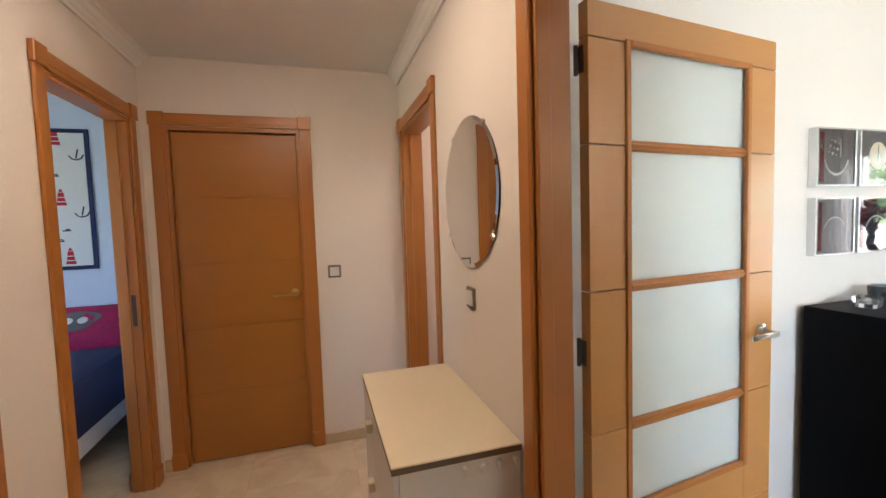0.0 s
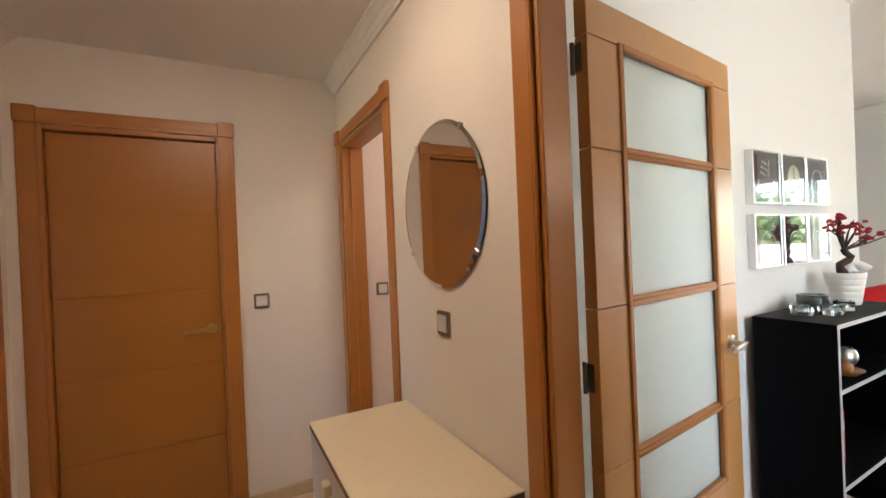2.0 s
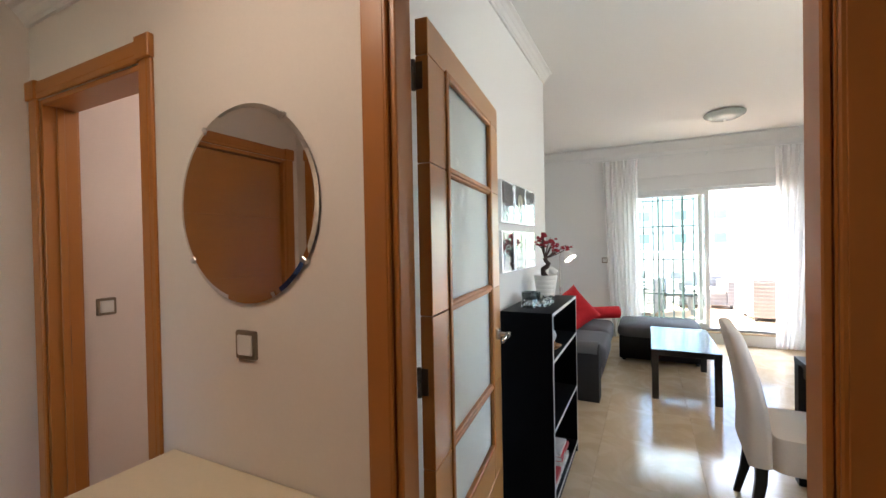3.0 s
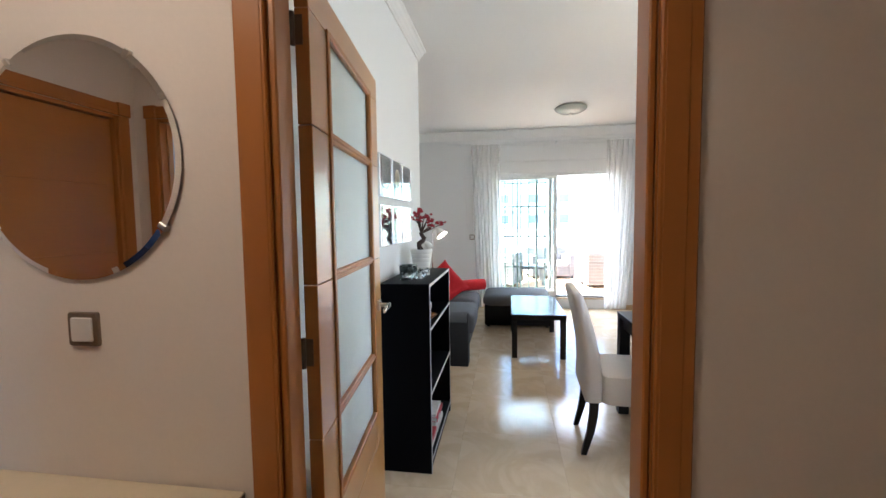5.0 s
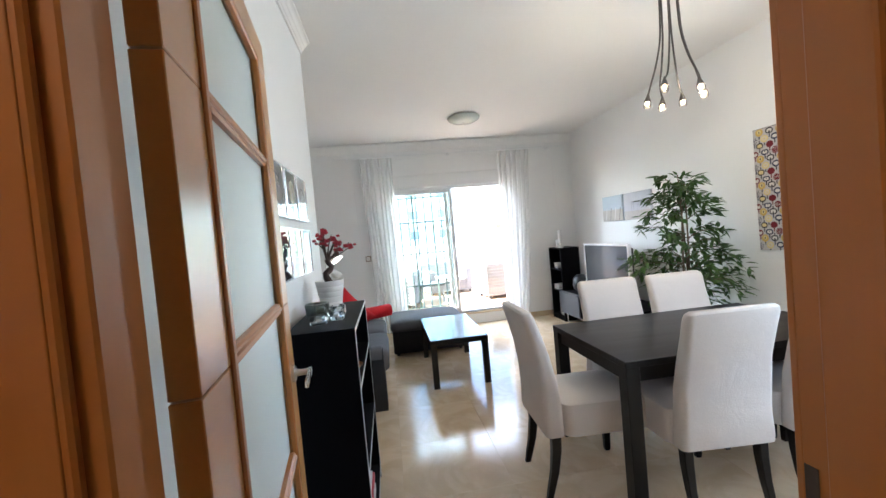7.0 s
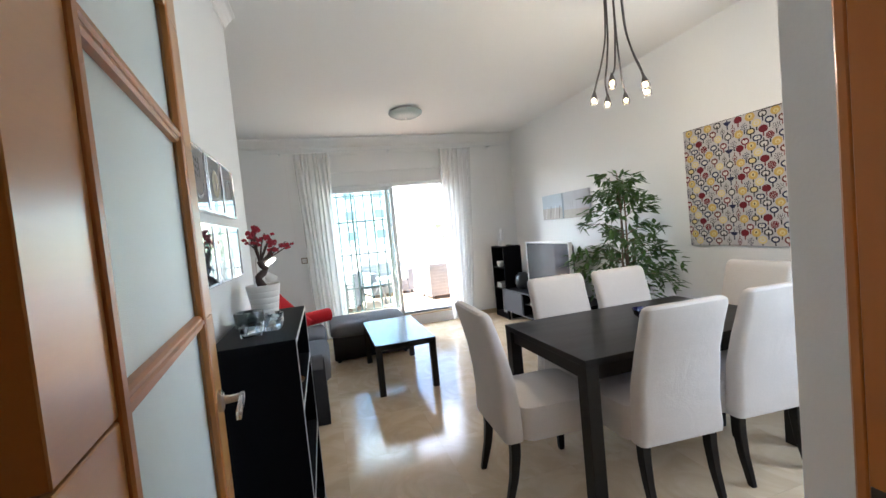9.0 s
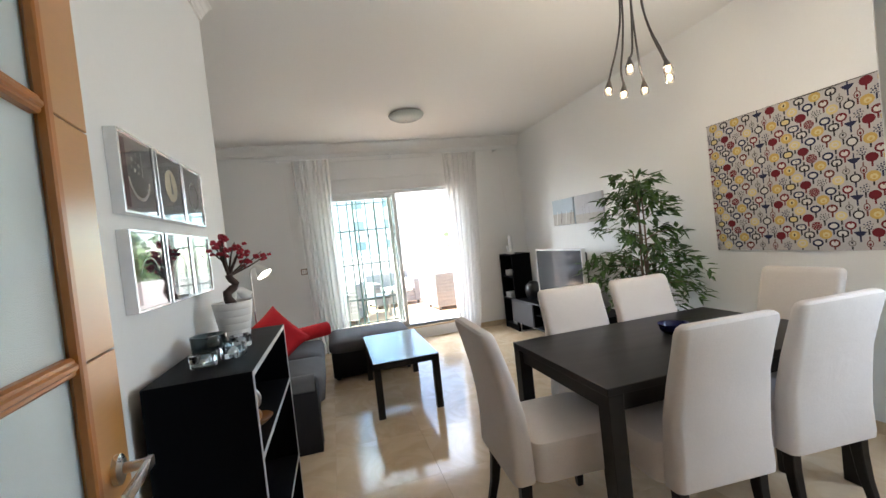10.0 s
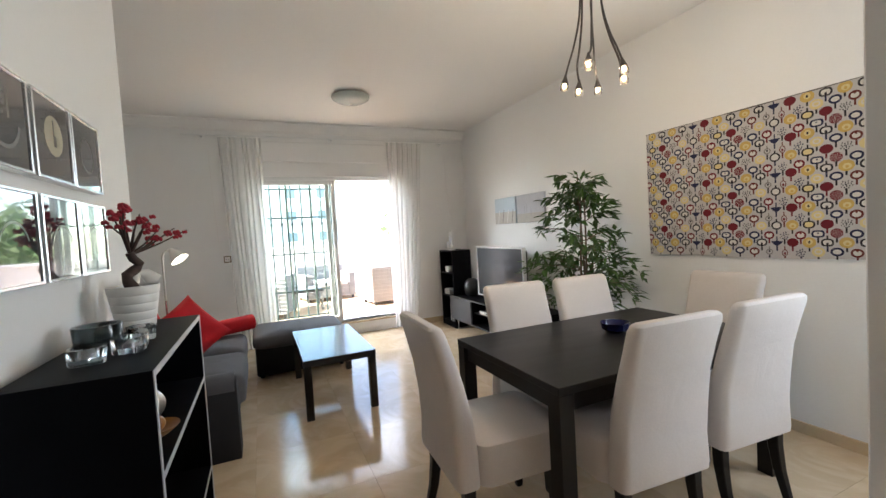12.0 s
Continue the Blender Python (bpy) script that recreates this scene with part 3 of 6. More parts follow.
# ---- bedroom ----
def bed():
    b = thing("bed", pose(-1.70, 3.05, 0) @ Matrix.Diagonal((1, 1, 1.2, 1)), "bed with a navy cover and a patterned crimson pillow", "bed")
    navy = material("navy_quilt", (0.018, 0.030, 0.085), 0.9, vary=0.25, grain=90, bump=0.2, stain=8)
    white = material("white_sheet", (0.75, 0.76, 0.78), 0.9, vary=0.05, grain=90, bump=0.1)
    part("frame", boxes((-0.48, 0.48, -0.88, 0.90, 0.18, 0.30), bevel=0.01), CHAIRLEG, b)
    for x in (-0.43, 0.43):
        for y in (-0.82, 0.82):
            part("leg", turned([(0.024, 0.18), (0.020, 0.0)], 12, at=(x, y)), CHAIRLEG, b)
    bm = bmesh.new()
    loft(bm, [[(x, y, z) for x, y in rounded(0.94 * s, 1.74 * s, 0.07)] for s, z in ((0.97, 0.30), (1.0, 0.33), (1.0, 0.45), (0.97, 0.48))])
    part("mattress", bm, white, b, smooth=True)
    rings = []
    for s, z in ((1.06, 0.25), (1.065, 0.34), (1.04, 0.46), (1.0, 0.515), (0.9, 0.53)):
        rings.append([(x + 0.012 * math.sin(9 * y), y * 0.93 - 0.03, z + (0.02 * math.sin(14 * x + 8 * y) if z < 0.4 else 0.006 * math.sin(11 * x - 7 * y))) for x, y in rounded(0.94 * s, 1.74 * s, 0.08, 8)])
    bm = bmesh.new()
    loft(bm, rings)
    hem = bmesh.new()
    loft(hem, [[(x, y * 0.93 - 0.03, z + 0.05 * math.sin(5 * x + 4 * y) * (z < 0.21)) for x, y in rounded(0.94 * s, 1.74 * s, 0.08, 8)] for s, z in ((1.035, 0.19), (1.03, 0.24), (1.0, 0.33))])
    part("sheet", hem, white, b, "white sheet hanging below the quilt", smooth=True)
    part("quilt", bm, navy, b, "rumpled navy quilt", smooth=True)


bed()


def pillow(name, m, size, mat, label, category, fill=0.5):
    """A square pillow lying flat, plump in the middle."""
    n = 14
    bm = bmesh.new()
    sides = []
    for s in (1, -1):
        grid = []
        for i in range(n + 1):
            row = []
            for j in range(n + 1):
                u, v = 2 * i / n - 1, 2 * j / n - 1
                puff = ((1 - u ** 4) * (1 - v ** 4)) ** 0.6
                pinch = 1 - 0.10 * (1 - abs(v) ** 2) * abs(u) ** 3
                pinch2 = 1 - 0.10 * (1 - abs(u) ** 2) * abs(v) ** 3
                z = s * (fill * size[2] * puff + 0.004) * (1 + 0.06 * math.sin(5 * u + 3 * v))
                row.append(bm.verts.new((u * size[0] / 2 * pinch, v * size[1] / 2 * pinch2, z)))
            grid.append(row)
        for i in range(n):
            for j in range(n):
                f = (grid[i][j], grid[i + 1][j], grid[i + 1][j + 1], grid[i][j + 1])
                bm.faces.new(f if s > 0 else f[::-1])
        sides.append(grid)
    bmesh.ops.remove_doubles(bm, verts=bm.verts, dist=0.009)
    return solid(name, bm, mat, label, category, "thing", smooth=True, m=m)


CRIMSON = material("crimson_print", (0.34, 0.012, 0.08), 0.9, vary=0.3, grain=40, bump=0.1, stain=12)
pil = pillow("pillow", pose(-1.57, 3.68, 0.755, 38, 0, 6), (0.62, 0.42, 0.16), CRIMSON, "crimson pillow with a grey and white print", "pillow")


def print_patch(parent, shape, m, mat, name="print_mark"):
    part(name, shape, mat, parent, m=m)


GREYCLOTH = material("grey_print", (0.12, 0.12, 0.13), 0.9, vary=0.2, bump=0.05)
WHITECLOTH = material("white_print", (0.70, 0.70, 0.70), 0.9, vary=0.1, bump=0.05)
bm = bmesh.new()
loft(bm, [[(0.13 * math.cos(a) * (1 + 0.2 * math.sin(3 * a)), 0.09 * math.sin(a), z) for a in np.linspace(0, 2 * math.pi, 20, endpoint=False)] for z in (0.070, 0.088)])
print_patch(pil, bm, None, GREYCLOTH)
bm = bmesh.new()
for cx in (-0.05, 0.035):
    turned([(0.03, 0.080), (0.03, 0.092)], 12, bm, at=(cx, 0.0))
print_patch(pil, bm, None, WHITECLOTH)


def wall_panel():
    """A sewn hanging with sailing prints on the bedroom wall; face along -y."""
    cloth = material("pale_grey_cotton", (0.62, 0.64, 0.68), 0.9, vary=0.05, grain=120, bump=0.12)
    navy = material("navy_cotton", (0.02, 0.03, 0.10), 0.9, vary=0.15, grain=120, bump=0.1)
    red = material("red_print", (0.40, 0.02, 0.04), 0.9, vary=0.1, bump=0.05)
    w, h = 0.75, 1.085
    p = thing("wall_hanging", pose(-1.56 - w / 2, 3.998, 1.165), "white cotton hanging with anchors and lighthouses, navy border", "wall hanging")
    part("cloth", boxes((-w / 2 + 0.03, w / 2 - 0.03, -0.012, -0.002, 0.03, h - 0.03), bevel=0.003), cloth, p)
    part("border", boxes((-w / 2, -w / 2 + 0.03, -0.016, 0, 0, h), (w / 2 - 0.03, w / 2, -0.016, 0, 0, h), (-w / 2 + 0.03, w / 2 - 0.03, -0.016, 0, 0, 0.03), (-w / 2 + 0.03, w / 2 - 0.03, -0.016, 0, h - 0.03, h), bevel=0.003), navy, p, "navy border")
    for x, z in ((0.16, 0.96), (0.17, 0.50), (0.20, 0.045), (-0.2, 0.75), (-0.2, 0.25)):
        bm = bmesh.new()
        for a, b, z0, z1 in ((0.030, 0.034, 0, 0.025), (0.022, 0.028, 0.032, 0.06), (0.018, 0.022, 0.066, 0.10), (0.006, 0.014, 0.104, 0.125)):
            loft(bm, [[(x + s * q, y, z + zz) for s, q, zz in ((-1, b, z0), (1, b, z0), (1, a, z1), (-1, a, z1))] for y in (-0.012, -0.0135)])
        part("lighthouse_print", bm, red, p)
    for x, z in ((0.03, 0.77), (0.06, 0.31), (0.30, 0.86), (-0.3, 0.5), (0.31, 0.42)):
        bm = tube([(x, -0.0125, z + 0.07), (x - 0.015, -0.0125, z)], 0.005, 6)
        tube([(x - 0.06, -0.0125, z + 0.02), (x - 0.04, -0.0125, z - 0.005), (x - 0.012, -0.0125, z - 0.012), (x + 0.02, -0.0125, z), (x + 0.035, -0.0125, z + 0.03)], 0.005, 6, bm)
        part("anchor_print", bm, navy, p)
    for x, z in ((0.14, 0.72), (0.09, 0.66), (0.19, 0.30), (0.14, 0.22), (-0.1, 0.55), (-0.05, 0.9)):
        part("boat_print", boxes((x - 0.028, x + 0.028, -0.0135, -0.012, z, z + 0.01), (x - 0.008, x + 0.022, -0.0135, -0.012, z + 0.012, z + 0.02)), navy, p)


wall_panel()


# ---- living room: bookcase and what stands on it ----
def bookcase(name, m, w, d, h, shelves, label, pale=True):
    """A bookcase open along -y, from (0, 0) to (w, d)."""
    b = thing(name, m, label, "bookcase")
    t = 0.018
    e = 0.002
    for x in (0, w - t):
        part("side", boxes((x, x + t, e, d, 0, h), bevel=0.001), BLACKWOOD, b)
        part("edge_band", boxes((x + 0.001, x + t - 0.001, 0, e, 0.001, h - 0.001)), EDGE if pale else BLACKWOOD, b, "pale edge band" if pale else "")
    part("top", boxes((t, w - t, e, d, h - t, h)), BLACKWOOD, b)
    if pale:
        part("edge_band", boxes((t, w - t, 0, e, h - t + 0.001, h - 0.001)), EDGE, b, "pale edge band")
    part("back", boxes((t, w - t, d - 0.008, d - 0.001, 0.06, h - t)), BLACKWOOD, b)
    for z in shelves:
        part("shelf", boxes((t, w - t, e, d - 0.009, z - t, z)), BLACKWOOD, b)
        if pale:
            part("edge_band", boxes((t, w - t, 0.0005, e, z - t + 0.001, z - 0.001)), EDGE, b, "pale edge band")
    part("plinth", boxes((t, w - t, 0.012, 0.026, 0, min(shelves) - t)), BLACKWOOD, b)
    return b


BX, BY, BH = 1.985, 0.975, 1.056
bookcase("bookcase", pose(BX, BY, 0), 0.78, 0.278, BH, (0.08, 0.452, 0.812), "black-brown bookcase with worn pale edges, half filled")


def book(m, w, d, h, colour, label, name="book"):
    """A book: cover with a spine at -y, and its block of pages."""
    b = thing(name, m, label, "book", "books on the shelves")
    cover = material("book_cloth", colour, 0.5, vary=0.15, grain=40, bump=0.02)
    part("cover", boxes((0, 0.0025, 0, d, 0, h), (w - 0.0025, w, 0, d, 0, h), (0.0025, w - 0.0025, 0, 0.003, 0, h), bevel=0.0006), cover, b)
    part("pages", boxes((0.0027, w - 0.0027, 0.0035, d - 0.004, 0.003, h - 0.003)), WHITECLOTH, b)
    if w > 0.02:
        part("spine_band", boxes((0.003, w - 0.003, -0.0008, 0.0, h * 0.62, h * 0.78)), EDGE, b)
    return b


x = BX + 0.03
for w, h, c in ((0.028, 0.19, (0.55, 0.55, 0.52)), (0.022, 0.18, (0.30, 0.32, 0.34)), (0.030, 0.195, (0.62, 0.60, 0.56)), (0.026, 0.185, (0.20, 0.22, 0.25)), (0.034, 0.195, (0.40, 0.25, 0.10)), (0.026, 0.185, (0.30, 0.06, 0.03))):
    book(pose(x, BY + 0.115, 0.812), w, 0.13, h, c, "upright book with a plain cover on the upper shelf")
    x += w + 0.0015
x = BX + 0.03
for w, h, c in ((0.024, 0.20, (0.50, 0.46, 0.38)), (0.016, 0.19, (0.06, 0.05, 0.05)), (0.020, 0.20, (0.55, 0.52, 0.45)), (0.018, 0.19, (0.45, 0.36, 0.20)), (0.020, 0.195, (0.08, 0.07, 0.09)), (0.018, 0.19, (0.58, 0.50, 0.30)), (0.030, 0.21, (0.03, 0.05, 0.12)), (0.026, 0.23, (0.50, 0.42, 0.04)), (0.030, 0.22, (0.42, 0.03, 0.03))):
    book(pose(x, BY + 0.07, 0.452), w, 0.14, h, c, "upright book with a coloured cover on the middle shelf")
    x += w + 0.0015
z = 0.08
for i, (w, d, h, c) in enumerate(((0.22, 0.21, 0.035, (0.62, 0.60, 0.58)), (0.21, 0.20, 0.03, (0.60, 0.58, 0.55)), (0.22, 0.20, 0.028, (0.45, 0.03, 0.04)), (0.20, 0.19, 0.02, (0.62, 0.6, 0.58)))):
    b = book(pose(BX + 0.30 + w, BY + 0.02 + 0.01 * (i % 2), z, 0, -90, 0), h, d, w, c, "magazine lying in a pile on the bottom shelf", "magazine")
    z += h + 0.0005
for i, (h, c) in enumerate(((0.03, (0.6, 0.58, 0.56)), (0.026, (0.42, 0.03, 0.04)))):
    book(pose(BX + 0.03 + 0.24, BY + 0.02, 0.08 + i * 0.0305, 0, -90, 0), h, 0.21, 0.24, c, "magazine lying in a pile on the bottom shelf", "magazine")

ball = thing("ornament_ball", pose(BX + 0.36, BY + 0.10, 0.812), "polished silver ball on a small foot", "ornament")
part("ball", turned([(0.046 * math.sin(a), 0.053 - 0.046 * math.cos(a)) for a in np.linspace(0.02, math.pi - 0.02, 18)], 28), METAL, ball, smooth=True)
part("foot", turned([(0.020, 0.0), (0.022, 0.004), (0.014, 0.010), (0.012, 0.012)], 16), BLACKPLASTIC, ball)
AMBER = material("amber_wood", (0.34, 0.14, 0.03), 0.35, vary=0.3, grain=40, bump=0.05)
bowl = thing("ornament_bowl", pose(BX + 0.25, BY + 0.06, 0.812), "small carved amber wood dish", "ornament")
part("dish", turned([(0.02, 0.0), (0.03, 0.003), (0.055, 0.022), (0.058, 0.026), (0.05, 0.022), (0.02, 0.008)], 24), AMBER, bowl, smooth=True)
part("fruit", turned([(0.024 * math.sin(a), 0.032 - 0.024 * math.cos(a)) for a in np.linspace(0.02, math.pi - 0.02, 10)], 14), AMBER, bowl, smooth=True)


def votive(m, w, h, mat, label, corner=0.18):
    """A squarish thick glass holder with a hollow for the candle."""
    v = thing("candle_holder", m, label, "candle holder", "glass candle holders on the bookcase")
    bm = bmesh.new()
    outer = [[(x, y, z) for x, y in rounded(w * s, w * s, w * s * corner, 6)] for s, z in ((0.88, 0), (0.94, 0.003), (1.0, h - 0.003), (0.98, h))]
    inner = [[(x, y, z) for x, y in rounded(w * s, w * s, w * s * max(corner, 0.32), 6)] for s, z in ((0.78, h), (0.72, h * 0.38))]
    loft(bm, outer + inner)
    part("glass", bm, mat, v, smooth=True)
    part("tealight", turned([(w * 0.28, h * 0.385), (w * 0.28, h * 0.62), (0.002, h * 0.60)], 18), METAL, v)
    return v


votive(pose(2.165, 1.145, BH, 0, 0, 12), 0.078, 0.040, CRYSTAL, "clear glass tealight holder on the bookcase")
votive(pose(2.235, 1.075, BH, 0, 0, -8), 0.072, 0.040, CRYSTAL, "clear glass tealight holder on the bookcase")
votive(pose(2.395, 1.085, BH, 0, 0, 20), 0.070, 0.040, CRYSTAL, "clear glass tealight holder beside the flower pot")
votive(pose(2.345, 1.175, BH, 0, 0, 5), 0.115, 0.066, SMOKE, "smoked glass candle bowl on the bookcase", corner=0.46)


def bonsai():
    b = thing("bonsai_plant", pose(2.60, 1.143, BH), "artificial bonsai with crimson blossoms in a ribbed white pot", "plant")
    prof = [(0.002, 0.0), (0.052, 0.0), (0.055, 0.004)]
    for i in range(5):
        z0 = 0.008 + i * 0.028
        r = 0.055 + 0.0042 * i
        prof += [(r, z0), (r + 0.0012, z0 + 0.002), (r + 0.0044, z0 + 0.025), (r + 0.0036, z0 + 0.0268)]
    prof += [(0.0765, 0.148), (0.076, 0.150), (0.071, 0.149), (0.068, 0.13), (0.002, 0.13)]
    part("pot", turned(prof, 40), POT, b, "ribbed white ceramic pot", smooth=True)
    part("soil", turned([(0.0675, 0.131), (0.06, 0.139), (0.03, 0.142), (0.002, 0.143)], 24), SOIL, b)
    trunk = [(0, 0, 0.135), (-0.004, 0.012, 0.165), (0.004, 0.016, 0.185), (0.028, -0.006, 0.205), (0.030, -0.016, 0.222), (0.012, -0.004, 0.24), (0.006, 0.004, 0.262)]
    part("trunk", tube(trunk, [0.022, 0.018, 0.017, 0.017, 0.015, 0.014, 0.013], 10), BONSAI, b, smooth=True)
    r = random.Random(11)
    tips = ((-0.06, 0.03, 0.40), (-0.035, 0.045, 0.36), (-0.02, 0.0, 0.43), (0.01, 0.02, 0.41), (-0.055, -0.005, 0.35), (0.03, -0.03, 0.395), (0.06, -0.05, 0.375), (0.09, -0.075, 0.345), (0.15, -0.11, 0.345), (0.20, -0.145, 0.338), (0.05, 0.03, 0.385), (-0.005, -0.05, 0.36), (0.12, -0.06, 0.315))
    for tx, ty, tz in tips:
        start = Vector((0.008, 0.002, 0.255))
        end = Vector((tx, ty, tz))
        mid = start.lerp(end, 0.45) + Vector((r.uniform(-0.012, 0.012), r.uniform(-0.012, 0.012), 0.018 if tx < 0.08 else -0.008))
        part("branch", tube([start, start.lerp(mid, 0.6), mid, mid.lerp(end, 0.6), end], [0.0055, 0.0045, 0.0034, 0.0025, 0.0018], 6), BONSAI, b, smooth=True)
        for k in range(r.choice((3, 4, 4, 5))):
            p = mid.lerp(end, r.uniform(0.45, 1.0)) + Vector([r.uniform(-0.014, 0.014) for _ in range(3)])
            bm = bmesh.new()
            s = r.uniform(0.007, 0.011)
            for q in range(5):
                a = q * 2 * math.pi / 5
                bmesh.ops.create_icosphere(bm, subdivisions=1, radius=s * 0.72, matrix=Matrix.Translation(p + Vector((s * 0.7 * math.cos(a), s * 0.7 * math.sin(a), 0.3 * s * math.sin(2 * a)))))
            part("blossom", bm, BLOSSOM, b, smooth=True)


bonsai()

# white vase with a bent spout behind the pot
vase = thing("vase", pose(2.735, 1.17, BH), "white ceramic vase with a bent neck", "vase")
part("body", tube([(0, 0, 0), (0, 0, 0.02), (0.002, 0, 0.06), (0.0, 0.0, 0.11), (-0.005, 0.0, 0.15), (0.0, -0.012, 0.185), (0.012, -0.035, 0.178), (0.024, -0.058, 0.150)], [0.030, 0.036, 0.038, 0.028, 0.017, 0.015, 0.020, 0.028], 18), POT, vase, smooth=True)


# ---- pictures ----
PRINT = material("dark_print_behind_glass", (0.025, 0.028, 0.038), 0.06, vary=0.3, grain=4, bump=0.0, stain=5)
PRINT.node_tree.nodes["Principled BSDF"].inputs["Coat Weight"].default_value = 1.0
PRINT.node_tree.nodes["Principled BSDF"].inputs["Coat Roughness"].default_value = 0.02
PALEPRINT = material("pale_print_line", (0.26, 0.26, 0.25), 0.15, vary=0.1, bump=0.0)
CREAMPRINT = material("cream_print_dial", (0.45, 0.42, 0.32), 0.12, vary=0.05, bump=0.0)
REDPRINT = material("red_print_streak", (0.07, 0.015, 0.02), 0.08, vary=0.3, grain=5, bump=0.0)
SAGE = material("silver_grey_frame_side", (0.50, 0.50, 0.48), 0.4, 0.3, vary=0.05, bump=0.0)


def picture(m, w, h, motif, label):
    """A deep box frame; face along -y, centred on the origin."""
    p = thing("picture_frame", m, label, "picture", "six pictures in two rows")
    e, d = 0.008, 0.034
    for row in ((-w / 2, -w / 2 + e, -d, 0, -h / 2, h / 2), (w / 2 - e, w / 2, -d, 0, -h / 2, h / 2), (-w / 2 + e, w / 2 - e, -d, 0, -h / 2, -h / 2 + e), (-w / 2 + e, w / 2 - e, -d, 0, h / 2 - e, h / 2)):
        part("frame_bar", boxes(row, bevel=0.0012), SILVER, p)
    part("print", boxes((-w / 2 + e, w / 2 - e, -d + 0.004, -0.004, -h / 2 + e, h / 2 - e)), PRINT, p)
    y0, y1 = -d + 0.0036, -d + 0.0042

    def arc(r, a0, a1, t, cx=0, cz=0):
        n = 20
        bm = bmesh.new()
        for i in range(n):
            a, b = radians(a0 + (a1 - a0) * i / n), radians(a0 + (a1 - a0) * (i + 1) / n)
            bm.faces.new([bm.verts.new((cx + q * math.cos(k), y0, cz + q * math.sin(k))) for q, k in ((r - t, a), (r, a), (r, b), (r - t, b))])
        return bm

    if motif == "gauge":
        part("print_arc", arc(0.075, 190, 350, 0.010), PALEPRINT, p)
        part("print_needle", boxes((0.02, 0.028, y0, y1, 0.0, 0.075)), PALEPRINT, p)
        bm = bmesh.new()
        for i in range(9):
            turned([(0.005 + 0.002 * (i % 2), y0), (0.005 + 0.002 * (i % 2), y1)], 10, bm, at=(-0.045 + 0.021 * (i % 3) + 0.007 * (i // 3), 0.02 + 0.024 * (i // 3) - 0.006 * (i % 3)))
        part("print_dots", bm, PALEPRINT, p, m=Matrix.Rotation(radians(90), 4, "X") @ Matrix.Diagonal((1, 1, -1, 1)))
        part("print_streak", boxes((-w / 2 + 0.02, -w / 2 + 0.045, y0, y1, -h / 2 + 0.02, h / 2 - 0.02)), REDPRINT, p)
    if motif == "clock":
        part("print_dial", arc(0.058, 0, 360, 0.0575, 0, 0.01), CREAMPRINT, p)
        part("print_needle", boxes((-0.002, 0.002, y0 - 0.0008, y0 - 0.0002, 0.01, 0.055), (-0.002, 0.012, y0 - 0.0008, y0 - 0.0002, -0.02, 0.012)), PRINT, p)
        for i in range(12):
            a = i * math.pi / 6
            part("print_tick", boxes((0.068 * math.cos(a) - 0.003, 0.068 * math.cos(a) + 0.003, y0, y1, 0.01 + 0.068 * math.sin(a) - 0.003, 0.01 + 0.068 * math.sin(a) + 0.003)), PALEPRINT, p)
    if motif == "ring":
        part("print_arc", arc(0.06, 0, 360, 0.004), PALEPRINT, p)
        for i in range(14):
            a = i * math.pi / 7
            part("print_tick", boxes((0.052 * math.cos(a) - 0.003, 0.052 * math.cos(a) + 0.003, y0, y1, 0.052 * math.sin(a) - 0.003, 0.052 * math.sin(a) + 0.003)), PALEPRINT, p)
    if motif == "plain":
        part("print_arc", arc(0.07, 20, 160, 0.006, 0, -0.03), PALEPRINT, p)
        part("print_streak", boxes((-w / 2 + 0.02, -w / 2 + 0.04, y0, y1, -h / 2 + 0.02, h / 2 - 0.02)), REDPRINT, p)


for i, xc in enumerate((2.160, 2.420, 2.668)):
    for zc, motif in ((1.655, ("gauge", "clock", "ring")[i]), (1.372, "plain")):
        picture(pose(xc, YP, zc), 0.238, 0.238, motif, {"gauge": "silver framed dark print of a gauge with white marks", "clock": "silver framed dark print with a cream dial", "ring": "silver framed dark print with a pale ring", "plain": "silver framed glossy dark print with faint lines"}[motif])


# ---- sofa ----
def cushion_block(w, d, h, r, puff, cx, cy, z0):
    bm = bmesh.new()
    rings = []
    for s, z in ((0.94, 0.0), (0.99, 0.02), (1.0, h * 0.4), (1.0, h - 0.05), (0.975, h - 0.018), (0.93, h - 0.002), (0.6, h + puff * 0.8), (0.2, h + puff)):
        rings.append([(cx + x, cy + y, z0 + z) for x, y in rounded(w * s if s > 0.7 else w * s, d * s, r * max(s, 0.3), 5)])
    return loft(bm, rings)


